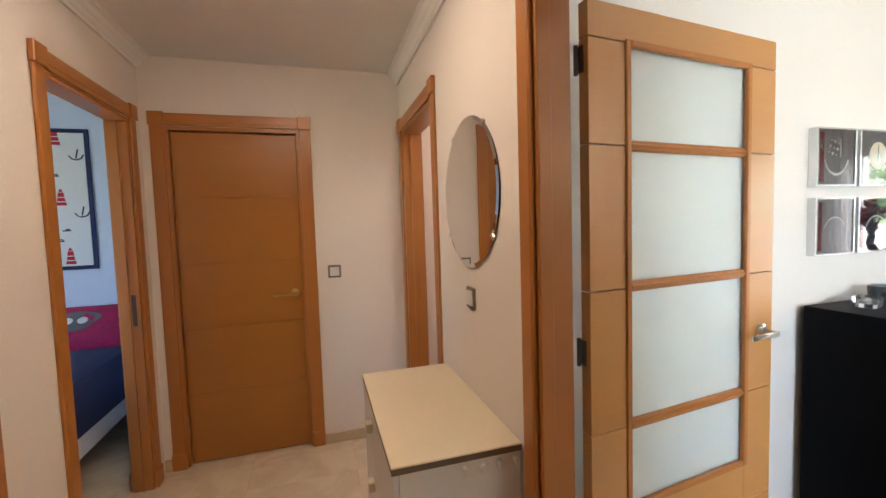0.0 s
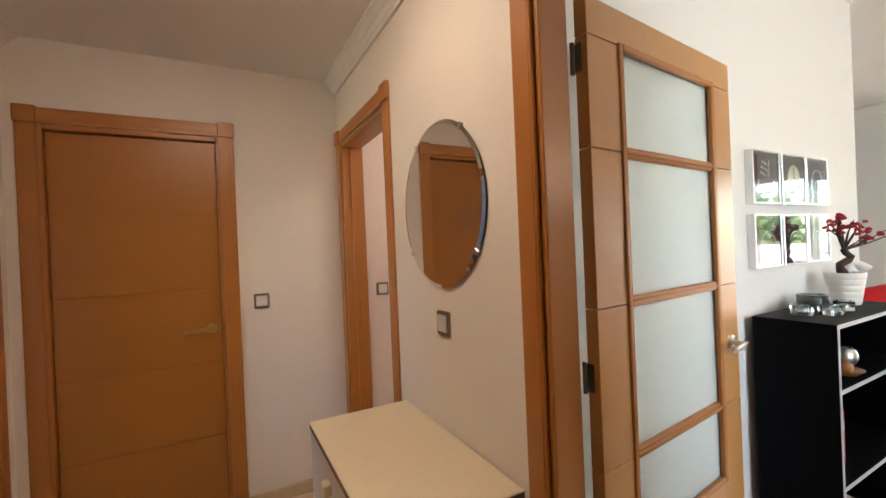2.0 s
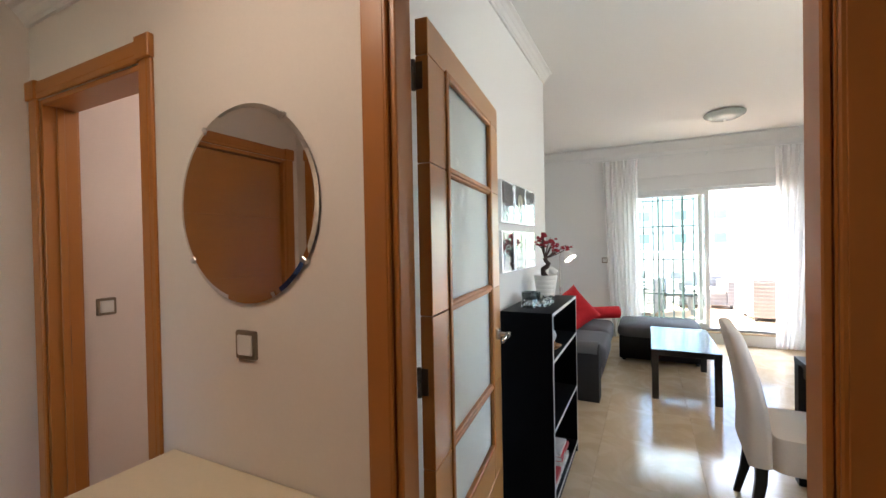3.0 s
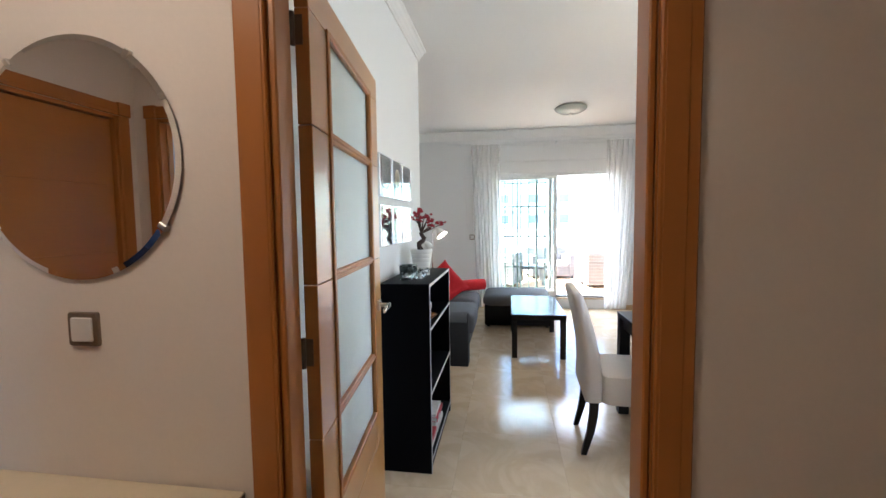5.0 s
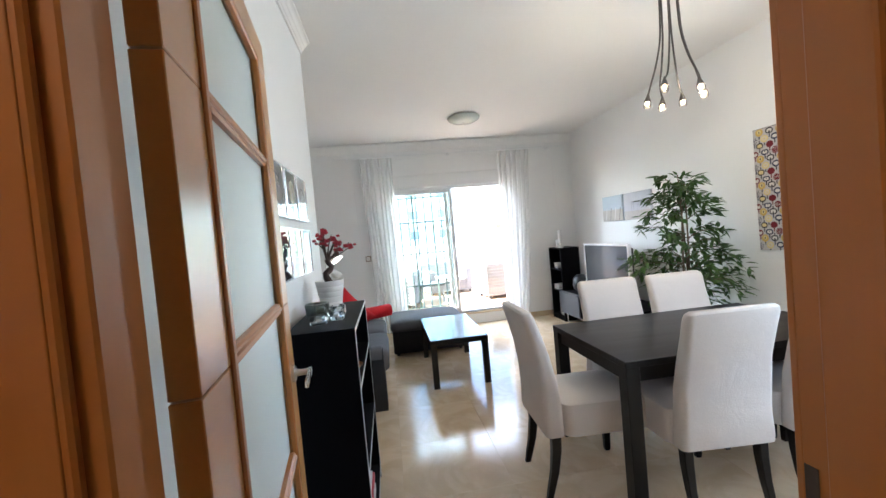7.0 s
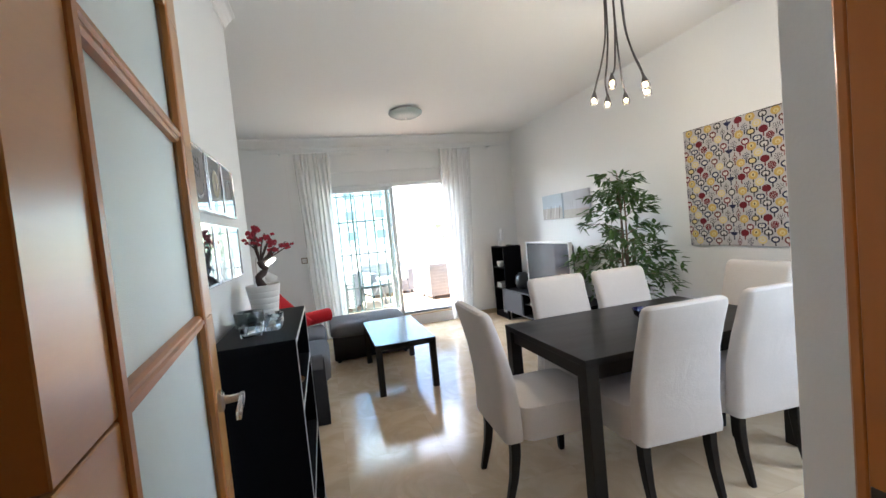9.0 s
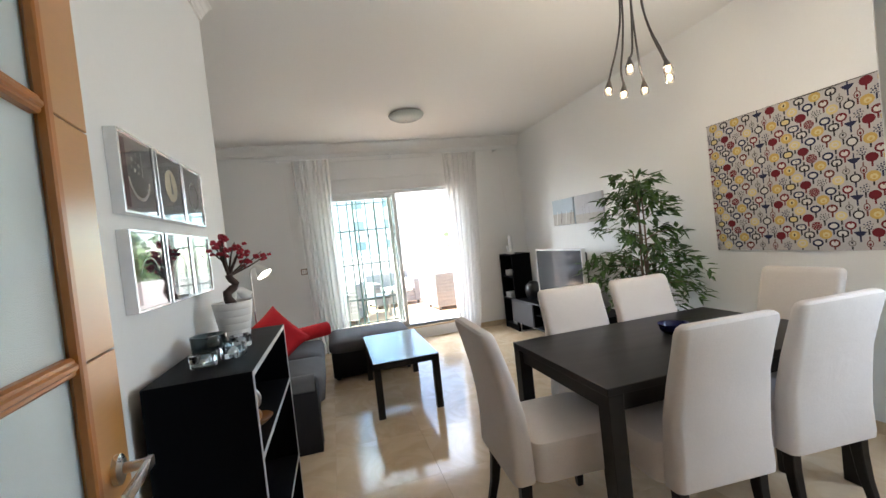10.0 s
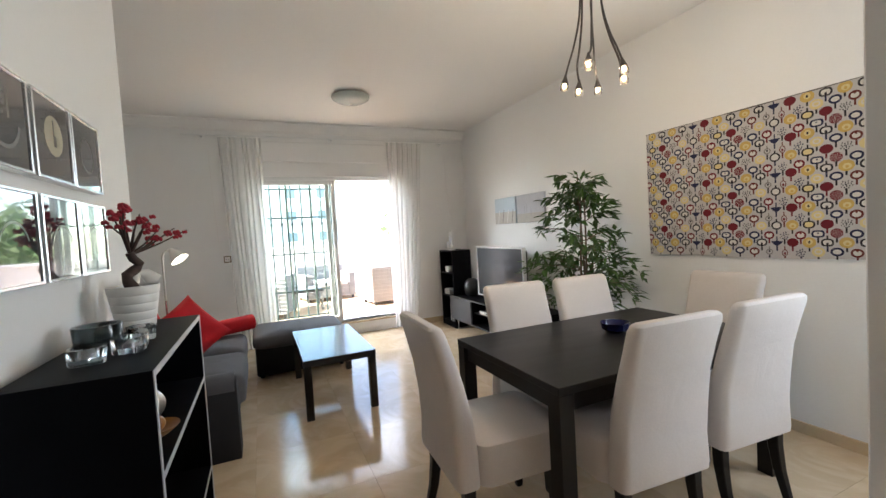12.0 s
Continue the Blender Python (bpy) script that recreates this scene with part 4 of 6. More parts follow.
def sofa():
    s = thing("sofa", pose(3.69, 0.93, 0), "charcoal fabric sofa with a black base beside the bookcase", "sofa")
    L, D = 1.62, 1.25
    part("base", boxes((0.16, L, 0.035, D, 0.03, 0.27), bevel=0.015, seg=2), SOFABASE, s, "black base")
    for x in (0.2, L - 0.08):
        for y in (0.1, D - 0.1):
            part("foot", boxes((x, x + 0.05, y, y + 0.05, 0, 0.03)), BLACKPLASTIC, s)
    arm = bmesh.new()
    prof = [(0.0, 0.0), (0.0, 0.42), (0.012, 0.47), (0.04, 0.498), (0.09, 0.505), (0.145, 0.497), (0.168, 0.47), (0.175, 0.42), (0.175, 0.0)]
    loft(arm, [[(x + dx, y, z * k) for x, z in prof] for y, k, dx in ((0.0, 0.97, 0), (0.02, 1.0, 0), (D * 0.5, 1.0, 0), (D, 1.0, 0))])
    part("arm", arm, SOFACLOTH_SHADED, s, "charcoal side of the arm, darkened for shade", smooth=True)
    cap = bmesh.new()
    prof = [(-0.003, 0.43), (0.008, 0.48), (0.036, 0.508), (0.09, 0.516), (0.15, 0.507), (0.174, 0.48), (0.179, 0.43)]
    inner = [(x * 0.9 + 0.009, z - 0.012) for x, z in prof[::-1]]
    loft(cap, [[(x, y, z) for x, z in prof + inner] for y in (0.012, D * 0.5, D)])
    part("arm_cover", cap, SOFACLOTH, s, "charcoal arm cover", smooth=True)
    part("seat_cushion", cushion_block(0.72, 1.0, 0.20, 0.07, 0.025, 0.185 + 0.36, 0.46, 0.255), SOFACLOTH, s, smooth=True)
    part("seat_cushion", cushion_block(0.70, 0.98, 0.20, 0.07, 0.022, 0.185 + 0.725 + 0.35, 0.47, 0.26), SOFACLOTH, s, smooth=True)
    part("backrest", boxes((0.0, L, D - 0.2, D, 0.27, 0.80), bevel=0.05, seg=3), SOFACLOTH, s, smooth=True)


sofa()


def ottoman():
    o = thing("ottoman", pose(5.58, 0.42, 0), "black ottoman with a charcoal padded top", "ottoman")
    part("base", boxes((-0.38, 0.38, -0.43, 0.43, 0.025, 0.30), bevel=0.02, seg=2), SOFABASE, o, "black leatherette base", smooth=True)
    part("seat", cushion_block(0.80, 0.90, 0.12, 0.09, 0.03, 0, 0, 0.285), SOFACLOTH, o, "charcoal fabric top", smooth=True)
    for x in (-0.33, 0.33):
        for y in (-0.38, 0.38):
            part("foot", turned([(0.02, 0), (0.024, 0.026)], 10, at=(x, y)), BLACKPLASTIC, o)


ottoman()
def facing(at, normal, turn):
    """A pose whose z looks along normal, spun by turn degrees about it."""
    n = Vector(normal).normalized()
    x = Vector((0, 0, 1)).cross(n).normalized()
    return Matrix.Translation(at) @ Matrix((x, n.cross(x), n)).transposed().to_4x4() @ Matrix.Rotation(radians(turn), 4, "Z")


pillow("cushion", facing((4.72, 1.31, 0.645), (-0.80, -0.34, 0.50), 34), (0.46, 0.46, 0.17), RED, "plump red cushion leaning on the sofa", "cushion")
pillow("cushion", facing((4.62, 1.66, 0.72), (-0.75, -0.50, 0.45), 8), (0.48, 0.48, 0.16), RED, "plump red cushion behind another one", "cushion")
roll = thing("rolled_blanket", pose(5.16, 1.10, 0.478), "rolled red fleece blanket on the sofa", "blanket")
bm = bmesh.new()
rings = []
for k in range(9):
    u = -0.28 + 0.07 * k
    rings.append([(u, 0.074 * math.cos(a) * (1 + 0.05 * math.sin(3 * a + k)), 0.076 + 0.072 * math.sin(a)) for a in np.linspace(0, 2 * math.pi, 22, endpoint=False)])
loft(bm, rings)
part("roll", bm, RED, roll, smooth=True, m=Matrix.Rotation(radians(-58), 4, "Z"))
part("fold", tube([(0.284, 0.052 * math.cos(a) * (1 - a / 16), 0.076 + 0.052 * math.sin(a) * (1 - a / 16)) for a in np.linspace(0, 12, 40)], 0.006, 6), RED, roll, smooth=True, m=Matrix.Rotation(radians(-58), 4, "Z"))

# dark grey small cushion at the sofa's back
pillow("cushion", pose(3.92, 1.78, 0.74, 72, 0, -15), (0.5, 0.5, 0.16), SOFACLOTH, "charcoal cushion at the sofa back", "cushion")


# ---- tables ----
def table(name, x0, x1, y0, y1, h, top, leg, apron, mat, label, category):
    t = thing(name, pose((x0 + x1) / 2, (y0 + y1) / 2, 0), label, category)
    w, d = (x1 - x0) / 2, (y1 - y0) / 2
    part("tabletop", boxes((-w, w, -d, d, h - top, h), bevel=0.003, seg=2), mat, t)
    for sx in (-1, 1):
        for sy in (-1, 1):
            xa, ya = sx * (w - leg - 0.002), sy * (d - leg - 0.002)
            part("leg", boxes((min(xa, xa + sx * leg), max(xa, xa + sx * leg), min(ya, ya + sy * leg), max(ya, ya + sy * leg), 0, h - top), bevel=0.002), mat, t)
    if apron:
        for s in (-1, 1):
            y = s * (d - leg / 2)
            part("apron", boxes((-w + leg, w - leg, y - 0.011, y + 0.011, h - top - apron, h - top)), mat, t)
            x = s * (w - leg / 2)
            part("apron", boxes((x - 0.011, x + 0.011, -d + leg, d - leg, h - top - apron, h - top)), mat, t)
    return t


table("coffee_table", 3.99, 5.075, -0.022, 0.515, 0.448, 0.052, 0.055, 0, COFFEEWOOD, "low black coffee table with square legs", "table")
table("dining_table", 2.078, 2.925, -1.60, -0.222, 0.730, 0.032, 0.07, 0.075, TABLEWOOD, "dark brown dining table with square legs", "table")
INDIGO = material("cobalt_glass", (0.005, 0.006, 0.045), 0.12, vary=0.1, bump=0.0)
dish = thing("bowl", pose(2.54, -0.99, 0.730), "shallow cobalt blue glass bowl on the dining table", "bowl")
part("bowl", turned([(0.002, 0.0), (0.04, 0.0), (0.066, 0.018), (0.074, 0.050), (0.076, 0.054), (0.071, 0.051), (0.060, 0.024), (0.03, 0.010), (0.002, 0.009)], 36), INDIGO, dish, smooth=True)


# ---- dining chairs ----
def dining_chair():
    """Faces +y; origin on the floor between the legs."""
    c = thing("dining_chair", pose(0, 0, 0), "dining chair in a white cotton slipcover, dark legs", "chair", "chairs round the dining table")
    bm = bmesh.new()
    rings = []
    for z, y, w, d in ((0.335, -0.225, 0.445, 0.095), (0.36, -0.226, 0.448, 0.10), (0.48, -0.226, 0.442, 0.098), (0.60, -0.238, 0.436, 0.090), (0.74, -0.262, 0.430, 0.080), (0.86, -0.292, 0.428, 0.072), (0.94, -0.316, 0.426, 0.066), (0.962, -0.323, 0.414, 0.056), (0.972, -0.326, 0.386, 0.034)):
        rings.append([(x + 0.003 * math.sin(20 * z + 9 * x), y + q + 0.002 * math.sin(30 * x + 12 * z), z + (0.006 * math.cos(7 * x) if z > 0.9 else 0.0035 * math.sin(24 * x) if z < 0.35 else 0)) for x, q in rounded(w, d, min(0.03, d * 0.42), 4)])
    loft(bm, rings)
    part("back_cover", bm, LINEN, c, "white cotton back cover", smooth=True)
    bm = bmesh.new()
    rings = []
    for s, z in ((0.985, 0.325), (1.0, 0.345), (1.0, 0.42), (0.99, 0.462), (0.955, 0.482), (0.86, 0.492), (0.55, 0.500), (0.2, 0.503)):
        rings.append([(x * (1 - 0.03 * (y < -0.1)), y + 0.045, z + (0.004 * math.sin(26 * x + 18 * y) if z < 0.34 else 0.0025 * math.sin(17 * x - 23 * y) if z > 0.47 else 0.0)) for x, y in rounded(0.475 * s, 0.455 * s, 0.05 * s, 5)])
    loft(bm, rings)
    part("seat_cover", bm, LINEN, c, "creased white cotton seat cover", smooth=True)
    for sx in (-1, 1):
        bm = bmesh.new()
        loft(bm, [[(sx * 0.185 + x, 0.225 + y, z) for x, y in rounded(w, w, 0.004, 1)] for w, z in ((0.030, 0.0), (0.034, 0.02), (0.046, 0.36))])
        part("leg", bm, CHAIRLEG, c)
        bm = bmesh.new()
        loft(bm, [[(sx * 0.182 + x, yy + y, z) for x, y in rounded(w, w * 1.1, 0.004, 1)] for w, yy, z in ((0.028, -0.275, 0.0), (0.032, -0.262, 0.05), (0.037, -0.238, 0.14), (0.043, -0.222, 0.25), (0.046, -0.218, 0.37))])
        part("leg", bm, CHAIRLEG, c)
    return c


chair = dining_chair()
chair.matrix_basis = pose(2.47, -0.165, 0, 0, 0, 178)
for x, y, a in ((2.215, -0.635, -93), (2.22, -1.213, -93), (2.75, -0.695, 88), (2.71, -1.195, 89), (2.50, -1.58, 2)):
    copy_thing(chair, pose(x, y, 0, 0, 0, a))


# ---- ceiling lights ----
def ceiling_lamp(x, y, z, label, glow):
    c = thing("ceiling_lamp", pose(x, y, z), label, "ceiling lamp")
    part("base", turned([(0.002, 0.0), (0.165, 0.0), (0.170, -0.012), (0.168, -0.028), (0.002, -0.028)], 40), METAL, c, smooth=True)
    part("shade", turned([(0.190, -0.020), (0.195, -0.027), (0.185, -0.048), (0.135, -0.075), (0.07, -0.089), (0.002, -0.092)], 40), glow, c, "frosted glass shade", smooth=True)
    part("clip", turned([(0.002, -0.106), (0.010, -0.103), (0.012, -0.094), (0.004, -0.088)], 12), METAL, c, smooth=True)


OPAL = material("opal_glass", (0.46, 0.50, 0.47), 0.25, vary=0.03, bump=0.0)
ceiling_lamp(5.20, -0.226, LC, "round frosted glass ceiling lamp, switched off", OPAL)

GLOW = emitter("lit_bulb", (1.0, 0.74, 0.42), 2.2)
TIP = glass("lamp_glass", (1.0, 0.97, 0.92), 0.15, 1.4)


PENDANT_WATTS = 0.39


def pendant():
    top = Vector((2.62, -0.99, LC))
    p = thing("pendant_lamp", pose(*top), "pendant lamp with six bendable arms and lit glass tips", "pendant lamp")
    part("canopy", turned([(0.002, 0.0), (0.06, 0.0), (0.06, -0.02), (0.045, -0.03), (0.002, -0.03)], 28), METAL, p, smooth=True)
    heads = ((2.745, -0.892, 2.095), (2.739, -0.990, 2.072), (2.739, -1.137, 2.094), (2.477, -0.817, 2.106), (2.43, -1.008, 2.086), (2.515, -1.098, 2.076))
    for i, h in enumerate(heads):
        e = Vector(h) - top
        out = Vector((e.x, e.y, 0))
        s = out.normalized() * 0.04 + Vector((0.014 * math.cos(i), 0.014 * math.sin(i), -0.025))
        pts = [s, s + out * 0.02 + Vector((0, 0, -0.15)), s + out * 0.08 + Vector((0, 0, -0.30)), s + out * 0.28 + Vector((0, 0, -0.44)), s + out * 0.52 + Vector((0, 0, -0.55)), e + Vector((-out.x * 0.06, -out.y * 0.06, 0.06))]
        fine = []
        for a in range(len(pts) - 1):
            p0, p1, p2, p3 = pts[max(a - 1, 0)], pts[a], pts[a + 1], pts[min(a + 2, len(pts) - 1)]
            for k in range(5):
                t = k / 5
                fine.append(0.5 * (2 * p1 + (p2 - p0) * t + (2 * p0 - 5 * p1 + 4 * p2 - p3) * t * t + (3 * p1 - p0 - 3 * p2 + p3) * t ** 3))
        fine.append(pts[-1])
        arm = part("arm", tube(fine, 0.0055, 8), DARKMETAL, p, smooth=True)
        way = (e - fine[-1]).normalized()
        turn = way.to_track_quat("-Z", "Y").to_matrix().to_4x4()
        at = Matrix.Translation(fine[-1]) @ turn
        part("socket", turned([(0.006, 0.012), (0.008, 0.0), (0.020, -0.035), (0.022, -0.040), (0.018, -0.040)], 16), DARKMETAL, arm, smooth=True, m=at)
        part("bulb", turned([(0.002, -0.035), (0.009, -0.042), (0.011, -0.052), (0.008, -0.060), (0.002, -0.063)], 14), GLOW, arm, "lit warm bulb", smooth=True, m=at)
        bulb = bpy.data.lights.new("pendant_bulb", "POINT")
        bulb.energy, bulb.color, bulb.shadow_soft_size = PENDANT_WATTS, (1.0, 0.80, 0.56), 0.02
        lit = new("pendant_light", bulb)
        lit.location = Vector(h) + Vector((0, 0, -0.05))
        part("tip", turned([(0.019, -0.040), (0.024, -0.052), (0.022, -0.068), (0.018, -0.078), (0.016, -0.078), (0.019, -0.066), (0.021, -0.052), (0.017, -0.041)], 16), TIP, arm, "clear glass tip", smooth=True, m=at)


pendant()


def reading_lamp():
    l = thing("floor_lamp", pose(5.36, 1.56, 0), "white reading lamp switched on behind the sofa", "floor lamp")
    part("base", turned([(0.002, 0), (0.12, 0), (0.12, 0.012), (0.09, 0.02), (0.002, 0.022)], 28), POT, l, smooth=True)
    part("pole", tube([(0, 0, 0.02), (0, 0, 1.22), (0.0, -0.01, 1.27), (0.0, -0.04, 1.295), (0.0, -0.08, 1.29)], 0.009, 10), METAL, l, smooth=True)
    at = Matrix.Translation((0.0, -0.08, 1.29)) @ Vector((-0.25, -0.55, -0.75)).to_track_quat("-Z", "Y").to_matrix().to_4x4()
    sh = part("shade", turned([(0.016, 0.02), (0.024, 0.0), (0.045, -0.03), (0.075, -0.10), (0.078, -0.108), (0.073, -0.10), (0.042, -0.03), (0.012, -0.004)], 28), POT, l, "white metal shade", smooth=True, m=at)
    part("bulb", turned([(0.002, -0.03), (0.03, -0.05), (0.042, -0.08), (0.03, -0.10), (0.002, -0.105)], 18), emitter("reading_bulb", (1.0, 0.93, 0.82), 6.0), sh, "lit bulb", smooth=True)


reading_lamp()

# glowing fill lights added to brighten hall and side room, out of sight overhead
HALLFILL = emitter("hall_fill_glow", (1.0, 0.82, 0.64), 1.7)
SIDEFILL = emitter("side_room_fill_glow", (1.0, 0.84, 0.70), 1.25)
ceiling_lamp(-0.06, 1.38, HC, "added fill light out of view, shaped as a hall ceiling lamp", HALLFILL)
ceiling_lamp(1.35, 2.15, 2.42, "added fill light out of view, shaped as a side room ceiling lamp", SIDEFILL)


# ---- dining wall: printed hanging ----
def hang_y(x, z):
    """How far the cloth stands off the wall."""
    return 0.012 + 0.006 * math.sin(5.2 * x + 0.6 * math.sin(3 * z)) + 0.004 * math.sin(13 * x + 2 * z) + 0.006 * math.exp(-((x - 1.28) / 0.10) ** 2) * math.sin(9 * z)


def hanging():
    """Origin at the lower far corner; local x runs back along the wall, cloth looks along local -y."""
    w, h = 1.52, 0.945
    t = thing("wall_hanging", pose(1.72, YS + 0.003, 1.048, 0, 0, 180) @ Matrix.Translation((-w, 0, 0)), "cotton hanging printed with red, navy and yellow fruit shapes", "wall hanging")
    cloth = material("unbleached_cotton", (0.46, 0.44, 0.435), 0.92, vary=0.07, grain=110, bump=0.15, stain=3)
    inks = {"navy": (0.012, 0.016, 0.055), "red": (0.14, 0.006, 0.013), "yellow": (0.52, 0.35, 0.10), "pale": (0.62, 0.51, 0.25), "black": (0.016, 0.013, 0.018), "rust": (0.12, 0.018, 0.012), "grey": (0.20, 0.18, 0.17), "cream": (0.58, 0.56, 0.52)}
    ink = {k: material("ink_" + k, v, 0.9, vary=0.1, grain=80, bump=0.05) for k, v in inks.items()}
    nx, nz = 76, 24
    bm = bmesh.new()
    for off in (0.0, 0.003):
        grid = [[bm.verts.new((w * i / nx, -hang_y(w * i / nx, h * j / nz) + off, h * j / nz + (0.006 * math.sin(6 * w * i / nx) if j == 0 else 0))) for j in range(nz + 1)] for i in range(nx + 1)]
        for i in range(nx):
            for j in range(nz):
                bm.faces.new((grid[i][j], grid[i + 1][j], grid[i + 1][j + 1], grid[i][j + 1]))
    part("cloth", bm, cloth, t, smooth=True)
    store = {k: bmesh.new() for k in ink}

    def patch(colour, pts, lift=0.0008):
        b = store[colour]
        pts = [(min(max(x, 0.001), w - 0.001), min(max(z, 0.001), h - 0.001)) for x, z in pts]
        b.faces.new([b.verts.new((x, -hang_y(x, z) - lift, z)) for x, z in pts])

    def ring(colour, cx, cz, rx, rz, t, lift=0.0008, n=14, skew=0.0):
        for i in range(n):
            a, b = 2 * math.pi * i / n, 2 * math.pi * (i + 1) / n
            patch(colour, [(cx + (rx - q) * math.cos(k), cz + (rz - q) * math.sin(k) * (1 + skew * math.cos(2 * k))) for q, k in ((t, a), (0, a), (0, b), (t, b))], lift)

    def disc(colour, cx, cz, rx, rz, lift=0.0008, n=14):
        patch(colour, [(cx + rx * math.cos(2 * math.pi * i / n), cz + rz * math.sin(2 * math.pi * i / n)) for i in range(n)], lift)

    def stem(colour, cx, z0, z1, q=0.0035):
        patch(colour, [(cx - q, z0), (cx + q, z0), (cx + q, z1), (cx - q, z1)], 0.0006)

    r = random.Random(21)
    # twelve columns of two alternating fruits make one repeat of the cloth
    repeat = (("flame", "apple", 0.0), ("navy_apple", "pale", 0.049), ("dark_apple", "red", 0.0), ("pink", "navy_ring", 0.052), ("yellow", "dots", 0.0), ("navy_ring", "rust_ring", 0.047), ("dark_apple", "pale", 0.0), ("red_ring", "grey_bud", 0.045), ("leaf", "cream_ring", 0.0), ("speckle", "fig", 0.040), ("red", "yellow", 0.0), ("red_ring", "tree", 0.042))
    pitch, step = 0.0416, 0.103
    for i in range(-1, int(w / pitch) + 2):
        first, second, shift = repeat[(i - 1) % 12]
        cx = 0.055 + pitch * (i - 1)
        if not 0.012 < cx < w - 0.012:
            continue
        for j in range(-5, 6):
            cz = 0.507 + shift + step * j
            if not 0.012 < cz < h - 0.012:
                continue
            k = second if j % 2 else first
            a = 0.0300 * r.uniform(0.97, 1.03)
            dark = {"red": "red", "rust_ring": "rust", "red_ring": "red", "fig": "rust"}.get(k, "black" if i % 3 else "navy")
            stem(dark, cx, cz - step / 2, cz - a * 0.62, 0.0044)
            if k == "red":
                disc("red", cx, cz, a * 1.03, a * 0.86)
            elif k == "navy_ring":
                disc("cream", cx, cz, a * 0.8, a * 0.62, 0.0006)
                ring("navy", cx, cz, a, a * 0.80, 0.0108)
            elif k == "yellow":
                disc("yellow", cx, cz, a * 1.12, a * 1.0)
                disc("pale", cx + 0.003, cz - 0.003, a * 0.62, a * 0.52, 0.001)
                disc("yellow", cx + 0.003, cz - 0.006, a * 0.26, a * 0.26, 0.0012)
            elif k == "pale":
                disc("pale", cx, cz, a * 1.05, a * 0.92)
                disc("cream", cx, cz + 0.002, a * 0.62, a * 0.50, 0.001)
                disc("pale", cx, cz + 0.002, a * 0.40, a * 0.30, 0.0012)
            elif k == "flame":
                disc("yellow", cx, cz, a * 1.12, a * 1.02)
                disc("pale", cx, cz + 0.004, a * 0.55, a * 0.55, 0.001)
                stem("black", cx, cz - a * 1.0, cz - a * 0.1, 0.0035)
                disc("black", cx, cz + 0.002, 0.0055, 0.0085, 0.0012, 8)
            elif k in ("apple", "dark_apple"):
                disc("pale" if k == "apple" else "cream", cx, cz, a * 0.86, a * 0.72, 0.0006)
                ring("black", cx, cz, a * 1.02, a * 0.90, 0.0094, skew=0.18)
                if k == "dark_apple":
                    disc("black", cx, cz - a * 0.30, 0.0065, 0.0095, 0.001, 8)
                stem("black", cx, cz + a * 0.7, cz + a * 1.35, 0.0042)
            elif k == "navy_apple":
                disc("cream", cx, cz, a * 0.85, a * 0.68, 0.0006)
                ring("navy", cx, cz, a * 1.05, a * 0.86, 0.0102, skew=0.22)
                disc("navy", cx, cz + 0.004, 0.005, 0.004, 0.001, 8)
            elif k in ("red_ring", "rust_ring"):
                ink_name = "red" if k == "red_ring" else "rust"
                disc("cream", cx, cz, a * 0.6, a * 0.5, 0.0006)
                ring(ink_name, cx, cz, a * 0.95, a * 0.82, 0.0100)
                disc(ink_name, cx, cz + a * 0.42, 0.0055, 0.0075, 0.001, 8)
            elif k in ("tree", "speckle"):
                for q in range(13):
                    u, d = 2.4 * q, 0.0075 * math.sqrt(q)
                    disc("navy" if q % 4 else "grey" if k == "speckle" else "navy", cx + d * math.cos(u), cz + d * 0.9 * math.sin(u), 0.0046, 0.0042, 0.0009, 7)
            elif k == "dots":
                for q in range(17):
                    u, d = 2.4 * q, 0.0068 * math.sqrt(q)
                    disc("black", cx + d * 1.05 * math.cos(u), cz + d * 0.85 * math.sin(u), 0.0034, 0.0040, 0.0009, 6)
            elif k == "pink":
                disc("red", cx, cz, a * 0.95, a * 0.88, 0.0006)
                for q in range(19):
                    u, d = 2.4 * q, 0.0060 * math.sqrt(q)
                    disc("cream", cx + d * math.cos(u), cz + d * 0.9 * math.sin(u), 0.0026, 0.0026, 0.001, 6)
            elif k == "leaf":
                patch("navy", [(cx - a * 1.1, cz + 0.006), (cx - a * 0.5, cz - a * 0.45), (cx, cz - a * 0.72), (cx + a * 0.5, cz - a * 0.45), (cx + a * 1.1, cz + 0.006), (cx + a * 0.3, cz + a * 0.30), (cx - a * 0.3, cz + a * 0.30)])
                stem("navy", cx, cz, cz + a * 1.2)
            elif k == "cream_ring":
                disc("cream", cx, cz, a * 0.85, a * 0.75, 0.0006)
                ring("black", cx, cz, a * 0.98, a * 0.88, 0.0086)
                stem("black", cx, cz + a * 0.8, cz + a * 1.3, 0.0042)
            elif k == "fig":
                ring("rust", cx, cz, a * 0.55, a * 0.72, 0.0045)
                disc("red", cx, cz - 0.004, a * 0.22, a * 0.30, 0.001, 8)
                stem("rust", cx, cz + a * 0.6, cz + a * 1.4, 0.0028)
            else:
                ring("grey", cx, cz, a * 0.66, a * 0.60, 0.0060)
                disc("black", cx, cz + 0.003, 0.006, 0.007, 0.001, 8)
                stem("grey", cx, cz + a * 0.5, cz + a * 1.1, 0.0030)
    for k, b in store.items():
        me = mesh_of("print_" + k, b, ink[k])
        ob = new("print", me)
        ob.parent = t
        tagged(ob, k + " printed shapes", kind="stuff")
    part("rod", tube([(-0.01, -0.006, h + 0.002), (w + 0.01, -0.006, h + 0.002)], 0.004, 8), DARKMETAL, t)


hanging()


